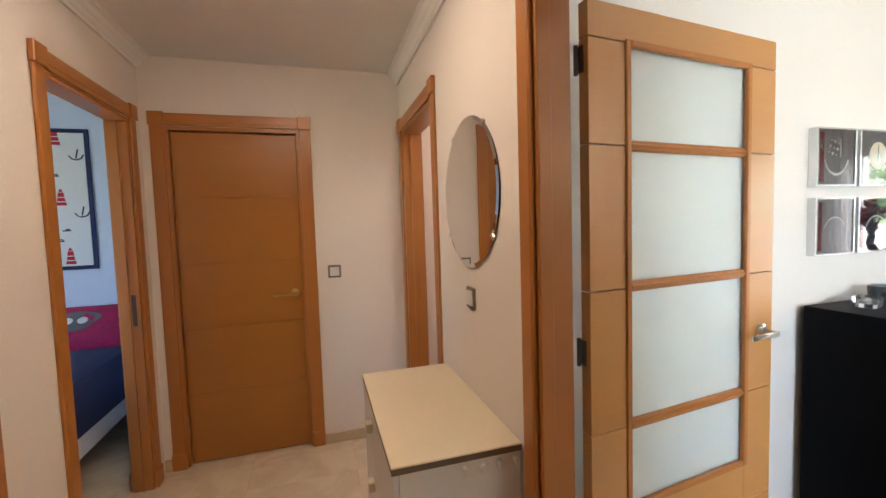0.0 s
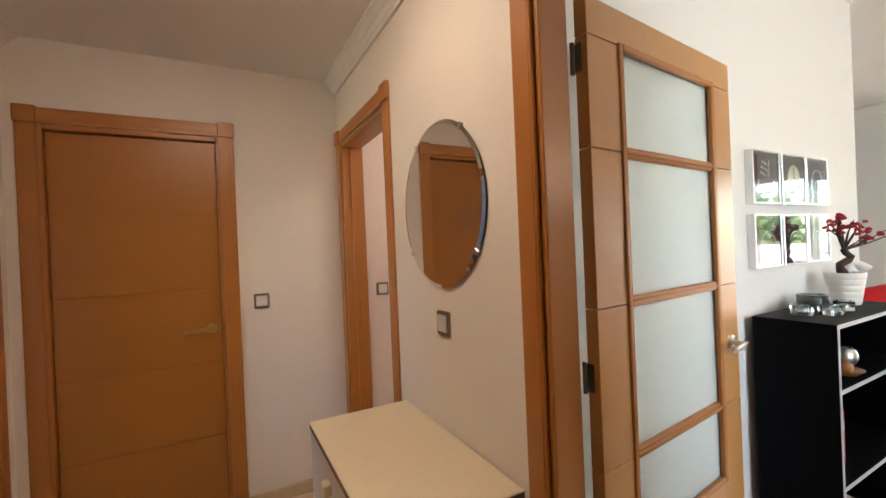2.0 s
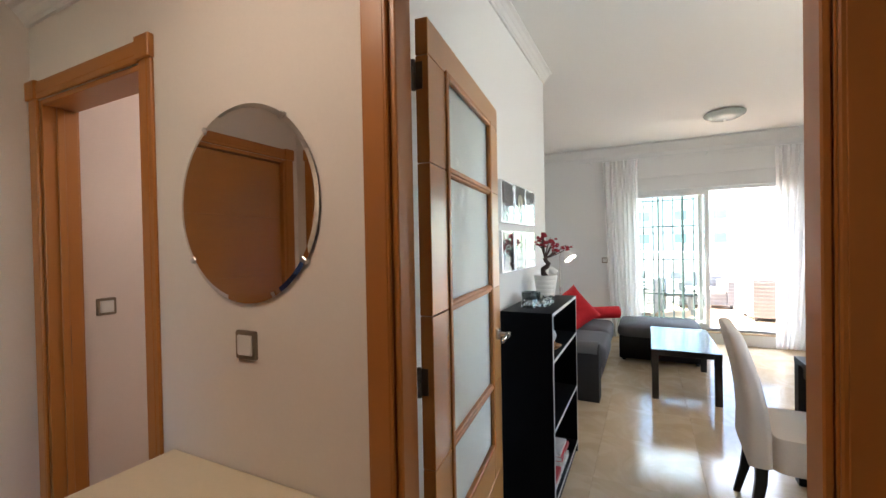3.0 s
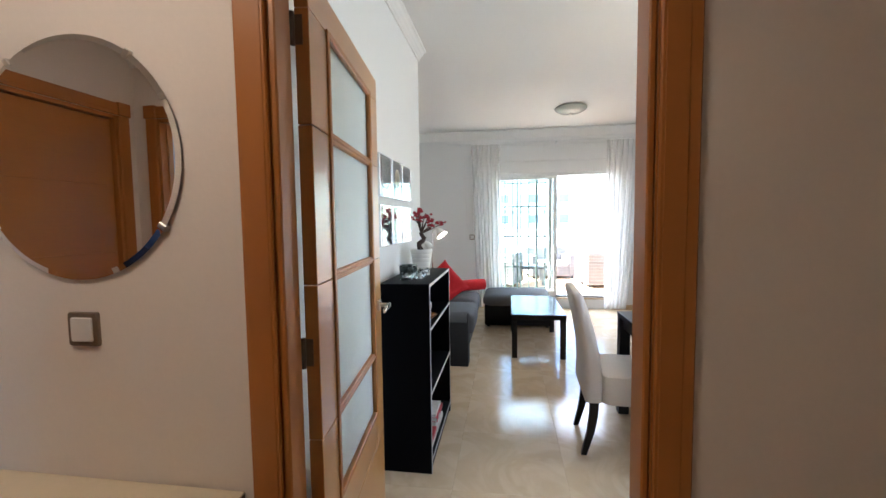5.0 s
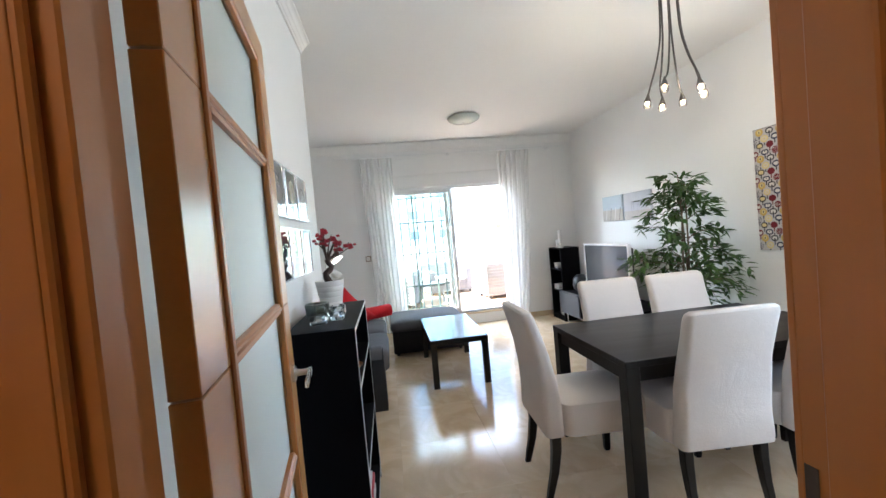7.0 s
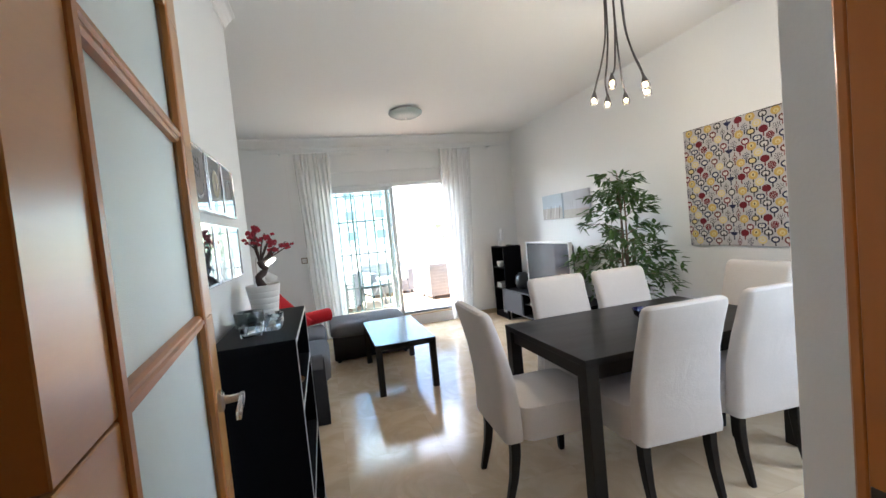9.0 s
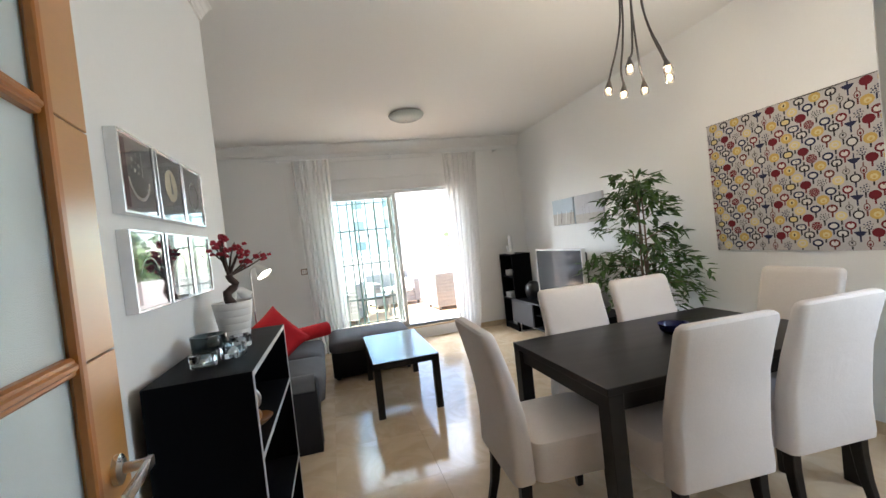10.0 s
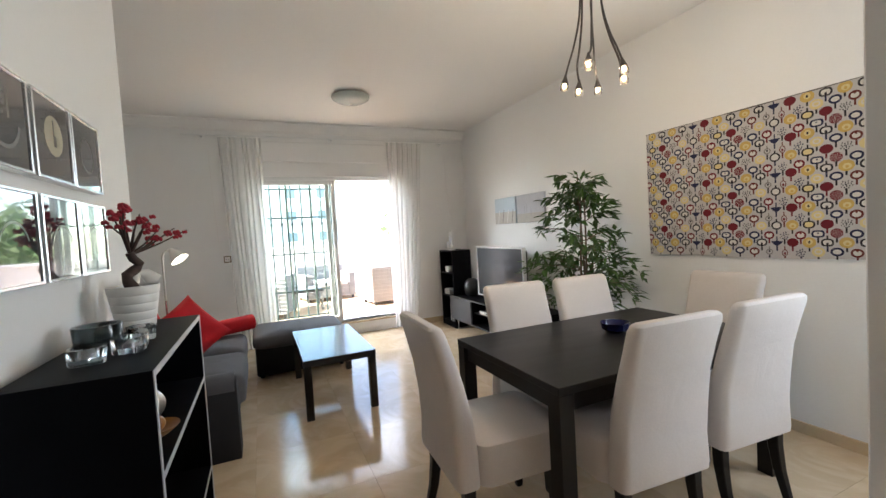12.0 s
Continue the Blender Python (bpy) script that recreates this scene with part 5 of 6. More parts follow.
def canvas(x0, x1, z0, z1, kind):
    c = thing("canvas_picture", pose((x0 + x1) / 2, YS, (z0 + z1) / 2, 0, 0, 180), {"boats": "small canvas of pale boats on a beach", "sea": "small canvas of a hazy pale sea"}[kind], "picture", "two canvases over the television")
    w, h = (x1 - x0) / 2, (z1 - z0) / 2
    sky_ink = material("pale_sky_ink", (0.46, 0.54, 0.60), 0.8, vary=0.08, grain=6, bump=0.05)
    haze = material("hazy_ink", (0.48, 0.49, 0.53), 0.8, vary=0.10, grain=5, bump=0.05)
    sand = material("sand_ink", (0.46, 0.44, 0.41), 0.8, vary=0.10, grain=20, bump=0.05)
    dark = material("grey_ink", (0.14, 0.12, 0.12), 0.8, vary=0.2, bump=0.05)
    part("stretcher", boxes((-w, w, -0.030, -0.001, -h, h), bevel=0.003), sky_ink if kind == "boats" else haze, c)
    y = -0.0305
    if kind == "boats":
        part("painted_ground", boxes((-w + 0.002, w - 0.002, y - 0.0006, y, -h + 0.002, -h * 0.1)), sand, c)
        for k in range(4):
            x = -w + 0.07 + k * (2 * w - 0.12) / 3.4
            bm = bmesh.new()
            bm.faces.new([bm.verts.new(p) for p in ((x, y - 0.001, -h + 0.01), (x + 0.012, y - 0.001, -h + 0.01), (x + 0.05, y - 0.001, h * 0.05), (x + 0.038, y - 0.001, h * 0.08))])
            part("painted_boat", bm, dark if k % 2 else WHITECLOTH, c)
    else:
        part("painted_sea", boxes((-w + 0.002, w - 0.002, y - 0.0006, y, -h + 0.002, -h * 0.35)), sand, c)
        for x, z in ((-0.1, -0.02), (-0.06, 0.0), (0.02, -0.03)):
            part("painted_mast", boxes((x, x + 0.005, y - 0.001, y - 0.0002, z - 0.06, z + 0.05)), material("mast_ink", (0.34, 0.34, 0.38), 0.8, bump=0), c)


canvas(5.10, 5.575, 1.372, 1.698, "boats")
canvas(4.55, 5.075, 1.372, 1.698, "sea")


# ---- television corner ----
def media():
    b = thing("tv_bench", pose(4.10, -1.597, 0), "low black television bench with a grey door on steel feet", "tv bench")
    w, d, z0, z1 = 1.885, 0.42, 0.13, 0.45
    t = 0.018
    part("top", boxes((0, w, -d, 0, z1 - t, z1), bevel=0.001), BLACKWOOD, b)
    part("edge_band", boxes((0, w, 0.0002, 0.002, z1 - t, z1)), GREYFRONT, b, "grey front edge")
    part("bottom", boxes((0, w, -d, 0, z0, z0 + t)), BLACKWOOD, b)
    part("edge_band", boxes((0, w, 0.0002, 0.002, z0, z0 + t)), GREYFRONT, b, "grey front edge")
    for x in (0, 0.62, 1.27, w - t):
        part("upright", boxes((x, x + t, -d, -0.001, z0 + t, z1 - t)), BLACKWOOD, b)
    part("back", boxes((t, w - t, -d, -d + 0.006, z0 + t, z1 - t)), BLACKWOOD, b)
    part("shelf", boxes((0.62 + t, 1.27, -d + 0.006, -0.02, 0.29, 0.30)), BLACKWOOD, b)
    for x0, x1 in ((1.29, w - 0.004), (0.022, 0.618)):
        part("door", boxes((x0, x1, -0.002, 0.014, z0 + t + 0.003, z1 - t - 0.003), bevel=0.001), GREYFRONT, b, "grey lacquered door")
    for x in (0.12, w - 0.14):
        bm = tube([(x, -0.03, z0), (x, -0.03, 0.008), (x, -d + 0.03, 0.008), (x, -d + 0.03, z0)], 0.008, 8)
        part("foot", bm, METAL, b)


media()
player = thing("video_player", pose(5.05, -1.72, 0.300), "flat silver video player in the bench", "video player")
part("body", boxes((-0.18, 0.18, -0.12, 0.10, 0, 0.045), bevel=0.004), SILVER, player)
part("slot", boxes((-0.12, 0.06, 0.10, 0.102, 0.022, 0.030)), BLACKPLASTIC, player)


def television():
    t = thing("television", pose(5.03, -1.80, 0.45), "flat television with a bright silver frame on the bench", "television")
    w, h, z = 0.51, 0.62, 0.035
    e = 0.018
    part("screen", boxes((-w + e, w - e, -0.02, 0.008, z + e, z + h - e)), SCREEN, t, "dark glossy screen")
    for row in ((-w, -w + e, -0.03, 0.016, z, z + h), (w - e, w, -0.03, 0.016, z, z + h), (-w + e, w - e, -0.03, 0.016, z, z + e), (-w + e, w - e, -0.03, 0.016, z + h - e, z + h)):
        part("bezel", boxes(row, bevel=0.003), WHITEGLOSS, t)
    part("housing", boxes((-w + 0.03, w - 0.03, -0.08, -0.03, z + 0.04, z + h - 0.04), bevel=0.015), BLACKPLASTIC, t)
    part("stand", boxes((-0.06, 0.06, -0.06, -0.03, 0.012, z + 0.06), (-0.22, 0.22, -0.13, 0.09, 0, 0.012), bevel=0.004), BLACKPLASTIC, t)


television()
bookcase("narrow_bookcase", pose(6.288, -1.597, 0, 0, 0, 180), 0.415, 0.28, 1.055, (0.08, 0.44, 0.75), "narrow black bookcase beside the television", pale=False)
cup = thing("cup", pose(6.13, -1.66, 0.75), "white cup on the narrow bookcase's shelf", "cup")
part("cup", turned([(0.002, 0), (0.035, 0), (0.05, 0.02), (0.055, 0.08), (0.051, 0.08), (0.046, 0.022), (0.002, 0.012)], 24), POT, cup, smooth=True)
for i, (h, c) in enumerate(((0.02, (0.5, 0.48, 0.4)), (0.025, (0.3, 0.26, 0.2)), (0.02, (0.55, 0.53, 0.5)))):
    book(pose(6.24, -1.61 - 0.14, 0.44 + 0.0255 * i, 0, -90, 0), h, 0.13, 0.17, c, "book lying in the narrow bookcase")
x = 5.96
for w, h, c in ((0.03, 0.24, (0.25, 0.25, 0.26)), (0.025, 0.26, (0.5, 0.48, 0.45)), (0.03, 0.25, (0.08, 0.08, 0.09)), (0.02, 0.23, (0.45, 0.42, 0.4))):
    book(pose(x + w, -1.62, 0.08, 0, 0, 180), w, 0.16, h, c, "upright book low in the narrow bookcase")
    x += w + 0.002
for x, y, h, r in ((6.04, -1.68, 0.25, 0.026), (6.17, -1.70, 0.11, 0.03)):
    c = thing("candle", pose(x, y, 1.055), "white candle on a pale holder on the narrow bookcase", "candle")
    part("holder", turned([(0.002, 0), (0.045, 0), (0.045, 0.008), (0.016, 0.02), (0.014, 0.05 if h > 0.2 else 0.022), (0.034, 0.07 if h > 0.2 else 0.03), (0.002, 0.07 if h > 0.2 else 0.03)], 20), POT, c, smooth=True)
    part("wax", turned([(0.002, 0.07 if h > 0.2 else 0.03), (r, 0.07 if h > 0.2 else 0.03), (r, h), (r * 0.8, h + 0.004), (0.002, h)], 18), WHITECLOTH, c, smooth=True)
    part("wick", tube([(0, 0, h), (0.001, 0, h + 0.012)], 0.0015, 5), BLACKPLASTIC, c)
speaker = thing("speaker", pose(5.72, -1.80, 0.45), "rounded black speaker on the television bench", "speaker")
part("body", turned([(0.002, 0), (0.07, 0), (0.10, 0.03), (0.115, 0.10), (0.10, 0.18), (0.05, 0.225), (0.002, 0.232)], 28), BLACKPLASTIC, speaker, smooth=True)
part("badge", boxes((-0.02, 0.02, 0.112, 0.118, 0.105, 0.113)), METAL, speaker)


# ---- ficus ----
def ficus():
    f = thing("potted_tree", pose(3.55, -1.72, 0), "tall artificial ficus tree in a dark basket", "plant")
    basket = material("dark_wicker", (0.06, 0.045, 0.03), 0.8, vary=0.3, grain=60, bump=0.4)
    part("basket", turned([(0.002, 0.0), (0.13, 0.0), (0.145, 0.02), (0.165, 0.26), (0.170, 0.27), (0.158, 0.27), (0.145, 0.22), (0.002, 0.22)], 28), basket, f, smooth=True)
    part("soil", turned([(0.147, 0.221), (0.10, 0.235), (0.002, 0.24)], 20), SOIL, f)
    r = random.Random(8)
    leaves = bmesh.new()

    def leaf(p, way, size):
        side = way.cross(Vector((0, 0, 1)))
        side = side.normalized() if side.length > 0.01 else Vector((1, 0, 0))
        side = (side + 0.5 * Vector([r.uniform(-1, 1) for _ in range(3)])).normalized()
        up = side.cross(way).normalized()
        a = p
        b1, b2 = p + way * size * 0.32 + side * size * 0.205 + up * 0.004, p + way * size * 0.32 - side * size * 0.205 + up * 0.004
        c1, c2 = p + way * size * 0.62 + side * size * 0.15 - up * size * 0.03, p + way * size * 0.62 - side * size * 0.15 - up * size * 0.03
        m0, m1 = p + way * size * 0.32 - up * 0.003, p + way * size * 0.62 - up * (size * 0.03 + 0.005)
        t = p + way * size - up * size * 0.14
        v = [leaves.verts.new(q) for q in (a, b1, m0, b2, c1, m1, c2, t)]
        for f4 in ((0, 1, 2), (0, 2, 3), (1, 4, 5, 2), (2, 5, 6, 3), (4, 7, 5), (5, 7, 6)):
            leaves.faces.new([v[i] for i in f4])

    for k in range(3):
        a = k * 2.1
        pts = [Vector((0.025 * math.cos(a + 2.4 * u), 0.025 * math.sin(a + 2.4 * u), 0.22 + u * (1.35 + 0.08 * k))) for u in np.linspace(0, 1, 12)]
        part("trunk", tube(pts, [0.014 - 0.010 * u for u in np.linspace(0, 1, 12)], 8), BARK, f, smooth=True)
    wood = bmesh.new()
    tiers = ((0.76, 0.34, 6), (0.86, 0.42, 8), (0.98, 0.44, 8), (1.10, 0.42, 7), (1.22, 0.33, 5), (1.40, 0.27, 6), (1.53, 0.25, 6), (1.64, 0.16, 4))
    for z0, wide, count in tiers:
        turn = r.uniform(0, 6.28)
        for q in range(count):
            a = turn + 2 * math.pi * q / count + r.uniform(-0.35, 0.35)
            reach = wide * r.uniform(0.68, 1.1)
            z = z0 + r.uniform(-0.06, 0.06)
            out = Vector((math.cos(a), math.sin(a), 0))
            if out.y * reach < -0.36:
                reach = 0.34
            base = Vector((0.02 * math.cos(a), 0.02 * math.sin(a), z - 0.05))
            lift = r.uniform(0.02, 0.12)
            pts = [base, base + out * reach * 0.4 + Vector((0, 0, 0.06)), base + out * reach * 0.75 + Vector((0, 0, 0.05 + lift * 0.5)), base + out * reach + Vector((0, 0, lift - 0.10 if z0 < 1.2 else lift))]
            tube(pts, [0.005, 0.0035, 0.0025, 0.0015], 5, wood)
            for s in range(26):
                w = 0.10 + 0.90 * (s / 25) ** 0.8
                seg = min(int(w * 3), 2)
                p = pts[seg].lerp(pts[seg + 1], w * 3 - seg) + Vector((r.uniform(-0.04, 0.04), r.uniform(-0.04, 0.04), r.uniform(-0.03, 0.03)))
                way = (out * r.uniform(0.3, 1.0) + Vector((r.uniform(-0.7, 0.7), r.uniform(-0.7, 0.7), r.uniform(-0.65, 0.35)))).normalized()
                leaf(p, way, r.uniform(0.074, 0.106))
    for k in range(22):
        a = r.uniform(0, 6.28)
        leaf(Vector((0.04 * math.cos(a), 0.04 * math.sin(a), r.uniform(1.55, 1.74))), Vector((math.cos(a), math.sin(a), r.uniform(0.0, 1.2))).normalized(), r.uniform(0.06, 0.08))
    part("twig", wood, BARK, f)
    tagged(f.children[-1], kind="stuff")
    ob = part("foliage", leaves, LEAF, f, "glossy dark green pointed leaves")
    tagged(ob, kind="stuff")


ficus()


# ---- terrace door and curtains ----
def terrace_door():
    w = thing("window_1", pose(XE, 0, 0), "white aluminium sliding terrace door, one leaf slid open", "sliding door", kind="structure")
    y0, y1, z0, z1 = -1.02, 0.76, 0.175, 2.13
    part("window_frame", boxes((0.08, 0.17, y0, y0 + 0.035, z0, z1), (0.08, 0.17, y1 - 0.035, y1, z0, z1), bevel=0.002), ALU, w)
    part("window_frame", boxes((0.08, 0.17, y0 + 0.035, y1 - 0.035, z1 - 0.04, z1), bevel=0.002), ALU, w)
    part("track", boxes((0.08, 0.17, y0 + 0.035, y1 - 0.035, z0, z0 + 0.022), bevel=0.002), ALU, w)
    for k, (a, b, x) in enumerate(((-0.235, 0.725, 0.088), (-0.16, 0.725, 0.130))):
        lo, hi = z0 + 0.024, z1 - 0.042
        s = part("sash", boxes((x, x + 0.032, a, a + 0.055, lo, hi), (x, x + 0.032, b - 0.055, b, lo, hi), bevel=0.003), ALU, w)
        part("sash_rail", boxes((x, x + 0.032, a + 0.055, b - 0.055, lo, lo + 0.06), (x, x + 0.032, a + 0.055, b - 0.055, hi - 0.05, hi), bevel=0.003), ALU, w)
        pane = part("pane", boxes((x + 0.013, x + 0.019, a + 0.055, b - 0.055, lo + 0.06, hi - 0.05)), PANE, w, "clear greenish glass")
        pane.visible_shadow = False
    for y in (0.085, 0.385):
        part("glazing_bar", boxes((0.146, 0.158, y - 0.012, y + 0.012, z0 + 0.084, z1 - 0.092), bevel=0.002), PALEGREEN, w, "pale green glazing bar")
    part("handle", boxes((0.072, 0.088, -0.222, -0.197, 1.05, 1.25), bevel=0.004), ALU, w)
    part("window_sill", boxes((-0.02, 0.25, y0 - 0.0, y1, 0.150, 0.175), bevel=0.004), SKIRT, w, "cream marble threshold")
    part("shutter_box", boxes((-0.022, 0.0, -1.10, 1.06, 2.31, 2.56), bevel=0.006), WALL, w, "white roller shutter box")
    part("shutter_slat", boxes((0.03, 0.045, y0 + 0.01, y1 - 0.01, 2.085, 2.128), bevel=0.004), ALU, w)


terrace_door()


def grille():
    g = thing("window_grille", pose(6.80, 0, 0.19), "dark green wrought iron grille outside the terrace door", "grille")
    a, b, h = -0.25, 0.76, 1.98
    for z in (0.08, 0.43, 0.94, 1.43, 1.815):
        part("rail", boxes((-0.006, 0.006, a, b, z - 0.010, z + 0.010), bevel=0.002), GRILLE, g)
    for i in range(8):
        y = -0.198 + 0.13 * i
        bm = tube([(0, y, 0.02), (0, y, h)], 0.011, 8)
        for z in (0.49, 1.34):
            turned([(0.011, z - 0.025), (0.021, z), (0.011, z + 0.025)], 10, bm, at=(0, y))
        part("bar", bm, GRILLE, g, smooth=True)
    for y in (a, b):
        part("stile", boxes((-0.012, 0.012, y - 0.012, y + 0.012, 0.0, h), bevel=0.002), GRILLE, g)


grille()


def curtain(ya, yb, yc, yd, label, seed):
    """A sheer curtain gathered from ya to yb at the rod and from yc to yd at the floor."""
    c = thing("curtain", pose(6.35, 0, 0), label, "curtain", "pair of sheer curtains")
    r = random.Random(seed)
    nx, nz = 90, 30
    waves = [(r.uniform(16, 22), r.uniform(0, 6), 0.020), (r.uniform(30, 40), r.uniform(0, 6), 0.010), (r.uniform(6, 9), r.uniform(0, 6), 0.012)]
    bm = bmesh.new()
    grid = []
    for i in range(nx + 1):
        u = i / nx
        row = []
        for j in range(nz + 1):
            v = j / nz
            top = ya + (yb - ya) * u
            low = yc + (yd - yc) * u
            s = v ** 0.7
            y = low + (top - low) * s
            x = sum(k * (1.1 - 0.5 * v) * math.sin(f * u * 2.2 + p + 0.5 * math.sin(3 * v + p)) for f, p, k in waves)
            row.append(bm.verts.new((x, y + 0.006 * math.sin(7 * v + 9 * u), 0.03 + 2.54 * v)))
        grid.append(row)
    for i in range(nx):
        for j in range(nz):
            bm.faces.new((grid[i][j], grid[i + 1][j], grid[i + 1][j + 1], grid[i][j + 1]))
    part("cloth", bm, CURTAIN, c, "sheer white cloth", smooth=True)


curtain(1.10, 0.645, 1.00, 0.60, "sheer white curtain drawn aside beside the terrace door", 2)
curtain(-0.92, -1.42, -0.90, -1.22, "sheer white curtain gathered beside the open door", 5)
rod = thing("curtain_rod", pose(6.35, 0, 2.59), "thin white curtain rod on wall brackets", "curtain rod")
part("rod", tube([(0, -1.95, 0), (0, 1.45, 0)], 0.008, 10), ALU, rod)
for y in (-1.75, -0.2, 1.28):
    part("bracket", boxes((0, XE - 6.35, y - 0.008, y + 0.008, -0.006, 0.006), (XE - 6.35 - 0.004, XE - 6.35, y - 0.02, y + 0.02, -0.03, 0.03)), ALU, rod)
for y in (-1.96, 1.46):
    part("finial", turned([(0.008, -0.01), (0.014, 0.0), (0.008, 0.012)], 12), ALU, rod, m=pose(0, y, 0, 90, 0, 0))
for y, z0, z1 in ((-1.83, 1.55, 2.45), (1.22, 1.25, 2.45)):
    s = thing("shutter_strap", pose(XE - 0.012, y, 0), "thin grey roller shutter cord hanging on the wall", "cord")
    part("cord", tube([(0, 0, z1), (0, -0.01, (z0 + z1) / 2 + 0.1), (0, -0.035, z0 + 0.1), (0, -0.06, z0)], 0.002, 6), WHITEPLASTIC, s)


# unseen side window of the dining room, added to house the fill light
w2 = thing("window_2", pose(1.32, YS, 0), "unseen white aluminium window added round the dining room's fill light", "window", kind="structure")
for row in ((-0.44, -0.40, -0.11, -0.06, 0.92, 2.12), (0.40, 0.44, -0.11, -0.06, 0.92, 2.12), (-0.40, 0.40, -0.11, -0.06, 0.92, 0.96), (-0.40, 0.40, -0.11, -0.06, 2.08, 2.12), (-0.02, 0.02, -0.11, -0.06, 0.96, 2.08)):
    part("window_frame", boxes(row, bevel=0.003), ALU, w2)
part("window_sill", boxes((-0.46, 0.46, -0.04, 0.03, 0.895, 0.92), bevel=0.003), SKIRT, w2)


# ---- terrace and beyond ----
TERRA = material("terracotta_tile", (0.46, 0.31, 0.20), 0.6, vary=0.15, grain=20, bump=0.05, spread=0.08)
RENDER = material("white_render", (0.72, 0.71, 0.69), 0.85, vary=0.04, grain=40, bump=0.2)
solid("terrace_floor", boxes((XE + 0.25, 10.2, -4.5, 4.5, -0.1, 0.165)), SKIRT, "terrace slab", "terrace")
solid("terrace_parapet", boxes((10.0, 10.2, -4.5, 4.5, 0.165, 1.12), (9.96, 10.24, -4.5, 4.5, 1.12, 1.17), bevel=0.006), RENDER, "white rendered terrace parapet", "parapet")
solid("terrace_side", boxes((XE + 0.25, 10.2, 4.5, 4.7, -0.1, 1.6), (XE + 0.25, 10.2, -4.7, -4.5, -0.1, 1.6)), RENDER, "white rendered wall closing the terrace", "parapet")
solid("ground", boxes((-400, 600, -500, 500, -3.2, -3.0)), material("dry_lawn", (0.22, 0.23, 0.15), 0.95, vary=0.3, grain=3, bump=0.2), "lawn reaching the horizon", "ground")
WICKER = material("grey_wicker", (0.21, 0.19, 0.17), 0.8, vary=0.2, grain=60, bump=0.3)
PAD = material("beige_pad", (0.48, 0.44, 0.40), 0.9, vary=0.08, grain=90, bump=0.1)
GREYWICKER = material("dark_grey_wicker", (0.20, 0.20, 0.205), 0.8, vary=0.2, grain=60, bump=0.3)


def wicker_chair(m, w, d, h, mat, label, name="wicker_chair", category="chair"):
    """A boxy woven armchair facing +y."""
    c = thing(name, m, label, category)

    def woven(x0, x1, y0, y1, z0, z1):
        bm = boxes((x0 + 0.006, x1 - 0.006, y0 + 0.006, y1 - 0.006, z0, z1 - 0.006))
        n = max(int((z1 - z0) / 0.028), 2)
        for i in range(n):
            z = z0 + (z1 - z0) * (i + 0.5) / n
            k = 0.006 * (i % 2)
            box(bm, x0 + k, x1 - k, y0 + k, y1 - k, z - 0.011, z + 0.011, bevel=0.004)
        return bm

    part("backrest", woven(-w / 2, w / 2, -d / 2, -d / 2 + 0.10, 0.06, h), mat, c)
    for s in (-1, 1):
        x = s * (w / 2 - 0.06)
        part("arm", woven(x - 0.06, x + 0.06, -d / 2 + 0.10, d / 2, 0.06, h * 0.78), mat, c)
    part("seat", woven(-w / 2 + 0.12, w / 2 - 0.12, -d / 2 + 0.10, d / 2 - 0.01, 0.06, h * 0.42), mat, c)
    for o in c.children:
        tagged(o, kind="stuff")
    part("pad", boxes((-w / 2 + 0.13, w / 2 - 0.13, -d / 2 + 0.11, d / 2 - 0.01, h * 0.42, h * 0.56), bevel=0.03, seg=2), PAD, c, smooth=True)
    for x in (-w / 2 + 0.05, w / 2 - 0.05):
        for y in (-d / 2 + 0.05, d / 2 - 0.05):
            part("foot", boxes((x - 0.02, x + 0.02, y - 0.02, y + 0.02, 0, 0.06)), BLACKPLASTIC, c)


TZ = 0.177
wicker_chair(pose(7.72, -1.12, TZ, 0, 0, -84), 0.56, 0.58, 0.62, WICKER, "beige wicker armchair on the terrace")
wicker_chair(pose(8.9, -0.35, TZ, 0, 0, 100), 0.9, 0.7, 0.62, GREYWICKER, "dark grey wicker seat with pale pads on the terrace")
wicker_chair(pose(8.7, 1.05, TZ, 0, 0, 90), 1.0, 0.7, 0.64, GREYWICKER, "dark grey wicker sofa on the terrace", "wicker_sofa", "sofa")
wicker_chair(pose(7.7, 0.62, TZ, 0, 0, -20), 0.6, 0.6, 0.62, GREYWICKER, "dark grey wicker armchair behind the grille")
tb = thing("terrace_table", pose(8.0, 0.15, TZ), "low grey wicker table on the terrace", "table")
part("tabletop", boxes((-0.3, 0.3, -0.3, 0.3, 0.30, 0.33), bevel=0.004), GREYFRONT, tb)
for sx in (-1, 1):
    for sy in (-1, 1):
        part("leg", boxes((sx * 0.27 - 0.02, sx * 0.27 + 0.02, sy * 0.27 - 0.02, sy * 0.27 + 0.02, 0, 0.30)), GREYWICKER, tb)


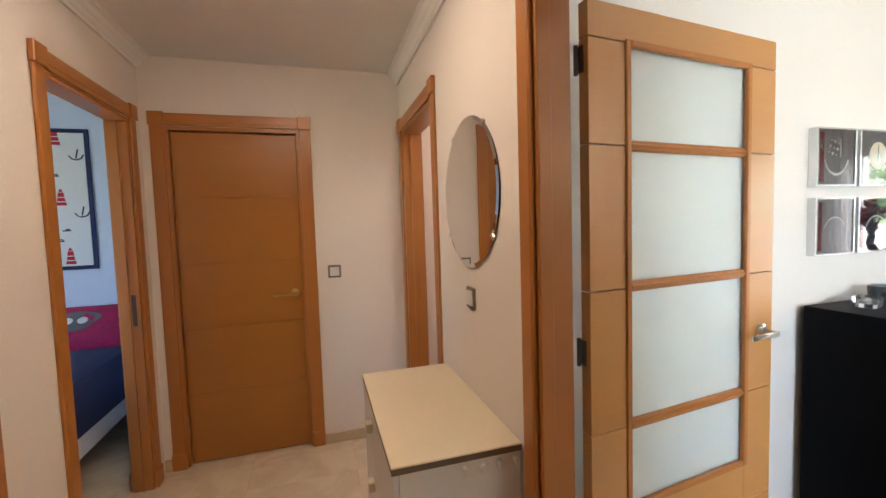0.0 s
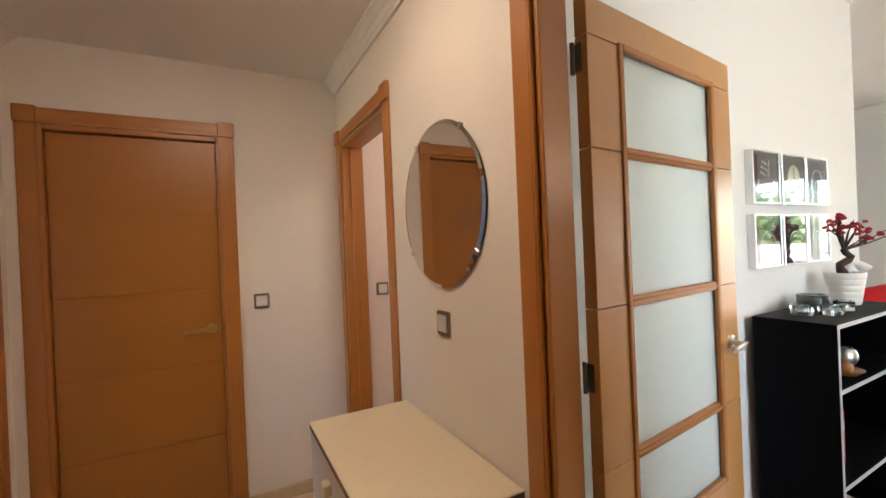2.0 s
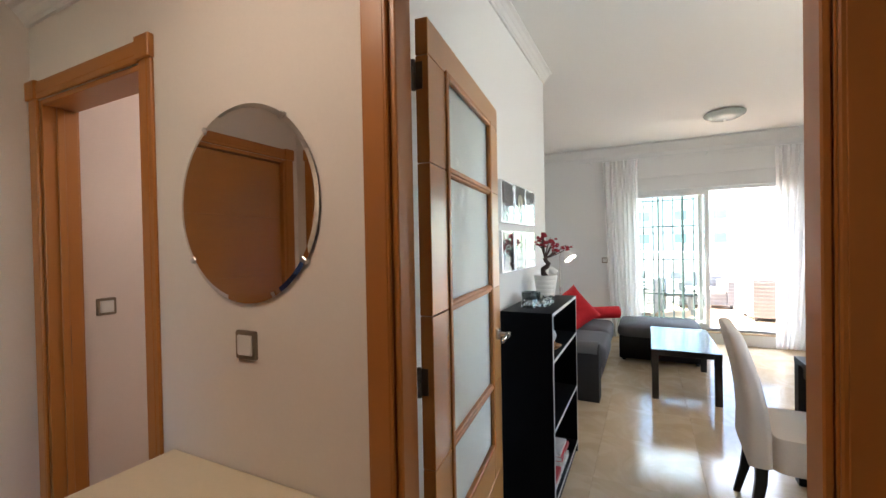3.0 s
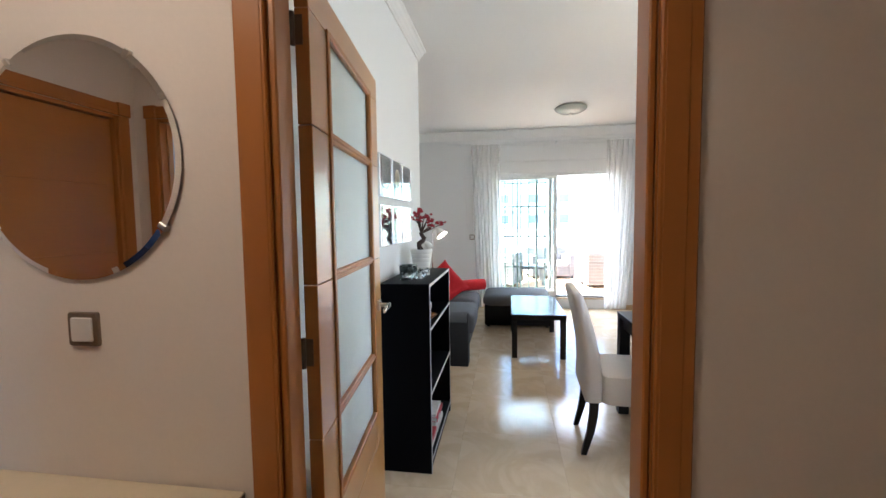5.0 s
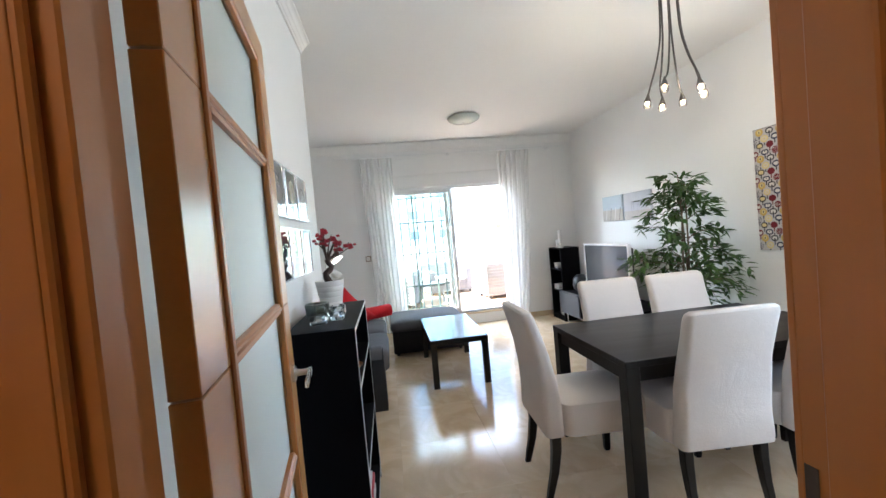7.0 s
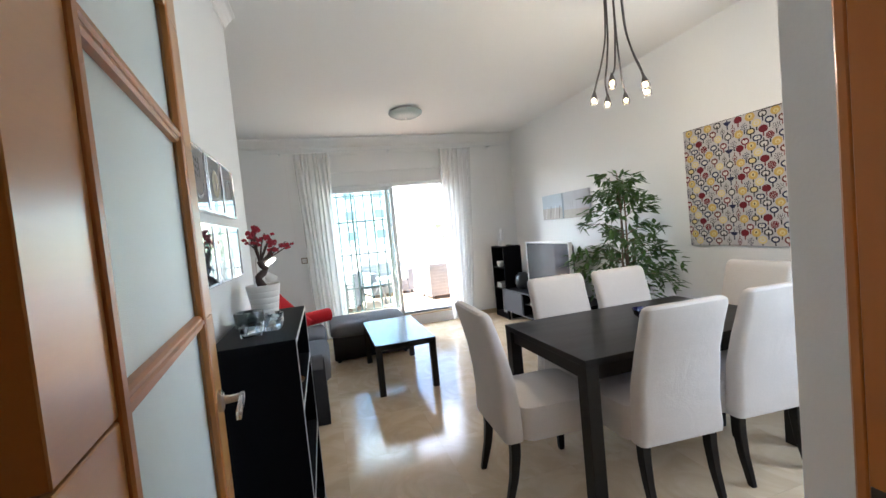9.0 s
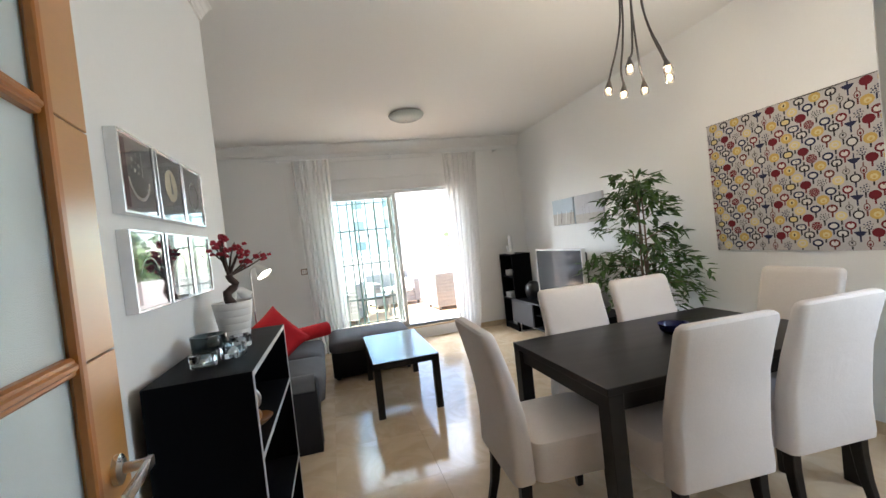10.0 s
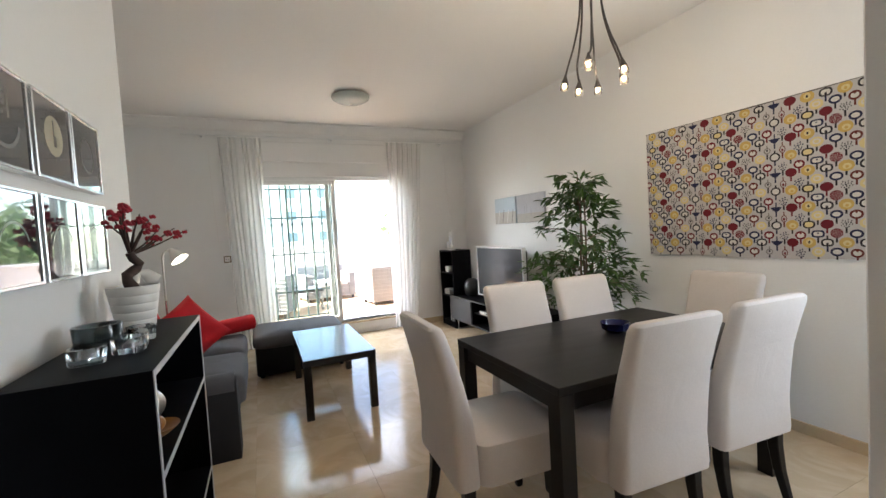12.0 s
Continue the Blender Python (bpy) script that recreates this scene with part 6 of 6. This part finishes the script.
def far_house(m, w, d, storeys, label):
    h = thing("apartment_building", m, label, "building")
    blue = material("far_glass", (0.20, 0.25, 0.29), 0.1, vary=0.2, bump=0.0)
    part("wall", boxes((0, d, -w / 2, w / 2, 0, storeys * 3.0)), RENDER, h)
    part("roof", boxes((-0.3, d + 0.3, -w / 2 - 0.3, w / 2 + 0.3, storeys * 3.0, storeys * 3.0 + 0.35)), TERRA, h)
    n = int(w / 4)
    for s in range(storeys):
        for i in range(n):
            y = -w / 2 + w * (i + 0.5) / n
            z = s * 3.0 + 0.9
            win = part("window", boxes((-0.06, 0.02, y - 0.8, y + 0.8, z, z + 1.4)), ALU, h)
            part("pane", boxes((-0.08, -0.06, y - 0.7, y + 0.7, z + 0.1, z + 1.3)), blue, win)
            if i % 2 == 0:
                part("balcony", boxes((-1.3, 0, y - 1.4, y + 1.4, s * 3.0 - 0.1, s * 3.0 + 0.9)), RENDER, h)


far_house(pose(62, 3, -3.0), 26, 10, 4, "white apartment building with blue windows beyond the garden")
far_house(pose(70, 44, -3.0), 20, 10, 3, "white apartment building beyond the garden trees")
FARLEAF = material("garden_foliage", (0.10, 0.16, 0.055), 0.6, vary=0.4, grain=3, bump=0.1)


def garden_tree(x, y, height, crown, seed, label):
    t = thing("tree", pose(x, y, -3.0), label, "tree")
    r = random.Random(seed)
    part("trunk", tube([(0, 0, 0), (0.1, 0.05, height * 0.4), (0.0, 0.1, height * 0.75)], [0.18, 0.13, 0.06], 8), BARK, t, smooth=True)
    for k in range(5):
        a = k * 1.3
        part("limb", tube([(0.06, 0.05, height * 0.45), (crown * 0.4 * math.cos(a), crown * 0.4 * math.sin(a), height * 0.65), (crown * 0.75 * math.cos(a), crown * 0.75 * math.sin(a), height * 0.8)], [0.07, 0.05, 0.02], 6), BARK, t)
    verts, faces = [], []
    for k in range(900):
        v = Vector([r.gauss(0, 1) for _ in range(3)]).normalized() * r.uniform(0.35, 1.0) ** 0.5
        lump = 1 + 0.45 * math.sin(4 * v.x + seed) * math.sin(5 * v.y + 3 * v.z)
        p = Vector((v.x * crown * lump, v.y * crown * lump, height * 0.72 + v.z * crown * 0.75 * lump))
        a, b = Vector([r.uniform(-1, 1) for _ in range(3)]).normalized() * 0.2, Vector([r.uniform(-1, 1) for _ in range(3)]).normalized() * 0.14
        i = len(verts)
        verts += [p - a, p + b, p + a, p - b]
        faces.append((i, i + 1, i + 2, i + 3))
    me = bpy.data.meshes.new("crown")
    me.from_pydata(verts, [], faces)
    me.materials.append(FARLEAF)
    ob = new("crown", me)
    ob.parent = t
    tagged(ob, kind="stuff")


for i, (x, y, hh, c) in enumerate(((26, 6.2, 6.2, 1.8), (20, 7, 5.2, 1.7), (30, 10.5, 6.7, 1.5), (24, -9, 7.0, 2.2), (34, 12, 7.5, 2.4), (19, -6.5, 6.0, 1.8))):
    garden_tree(x, y, hh, c, i + 1, "leafy green garden tree beyond the terrace")
hedge = bpy.data.meshes.new("hedge")
r = random.Random(3)
verts, faces = [], []
for k in range(5000):
    p = Vector((r.uniform(14.0, 15.2), r.uniform(0.6, 18), 0)) 
    p.z = -3.0 + (3.9 + 0.3 * math.sin(p.y * 1.3)) * r.uniform(0.35, 1.0)
    a, b = Vector([r.uniform(-1, 1) for _ in range(3)]).normalized() * 0.14, Vector([r.uniform(-1, 1) for _ in range(3)]).normalized() * 0.10
    i = len(verts)
    verts += [p - a, p + b, p + a, p - b]
    faces.append((i, i + 1, i + 2, i + 3))
hedge.from_pydata(verts, [], faces)
hedge.materials.append(FARLEAF)
tagged(new("hedge", hedge), "dense green garden hedge beyond the terrace", "hedge", kind="stuff")


# ---- floors ----
def tiles(name, label, mat, x0, x1, y0, y1, size, z0, z1, gap=0.0007, skip=None):
    """A floor of square slabs, cut at the edges, each an object that shares its mesh with its equals."""
    f = thing(name, pose(0, 0, 0), label, "floor", kind="structure")
    shared = {}
    nx, ny = math.ceil((x1 - x0) / size), math.ceil((y1 - y0) / size)
    for i in range(nx):
        for j in range(ny):
            w, d = min(size, x1 - x0 - i * size), min(size, y1 - y0 - j * size)
            if w < 0.02 or d < 0.02 or (skip and skip(x0 + i * size, y0 + j * size)):
                continue
            key = (round(w, 4), round(d, 4))
            if key not in shared:
                shared[key] = mesh_of("tile", boxes((gap / 2, w - gap / 2, gap / 2, d - gap / 2, z0, z1), bevel=0.0003), mat)
            ob = new("tile", shared[key])
            ob.location = (x0 + i * size, y0 + j * size, 0)
            ob.parent = f
    return f


tiles("floor", "polished cream marble floor tiles", MARBLE, XW, XE, YS, YN + 0.0, 0.60, -0.006, 0.0)
tiles("floor_hall", "polished cream marble floor tiles in the hall", MARBLE, -0.93, XW, -1.7, 2.99, 0.60, -0.006, 0.0)
solid("floor_bedroom", boxes((-3.4, -0.93, 0.5, 4.1, -0.006, 0.0)), MARBLE, "polished marble bedroom floor", "floor")
solid("floor_bath", boxes((XW, XC - 0.10, YN, 3.01, -0.006, 0.0)), MARBLE, "marble floor of the side room", "floor")
tiles("floor_terrace", "terracotta terrace tiles", TERRA, XE + 0.25, 10.0, -4.5, 4.5, 0.33, 0.165, 0.176, gap=0.006)
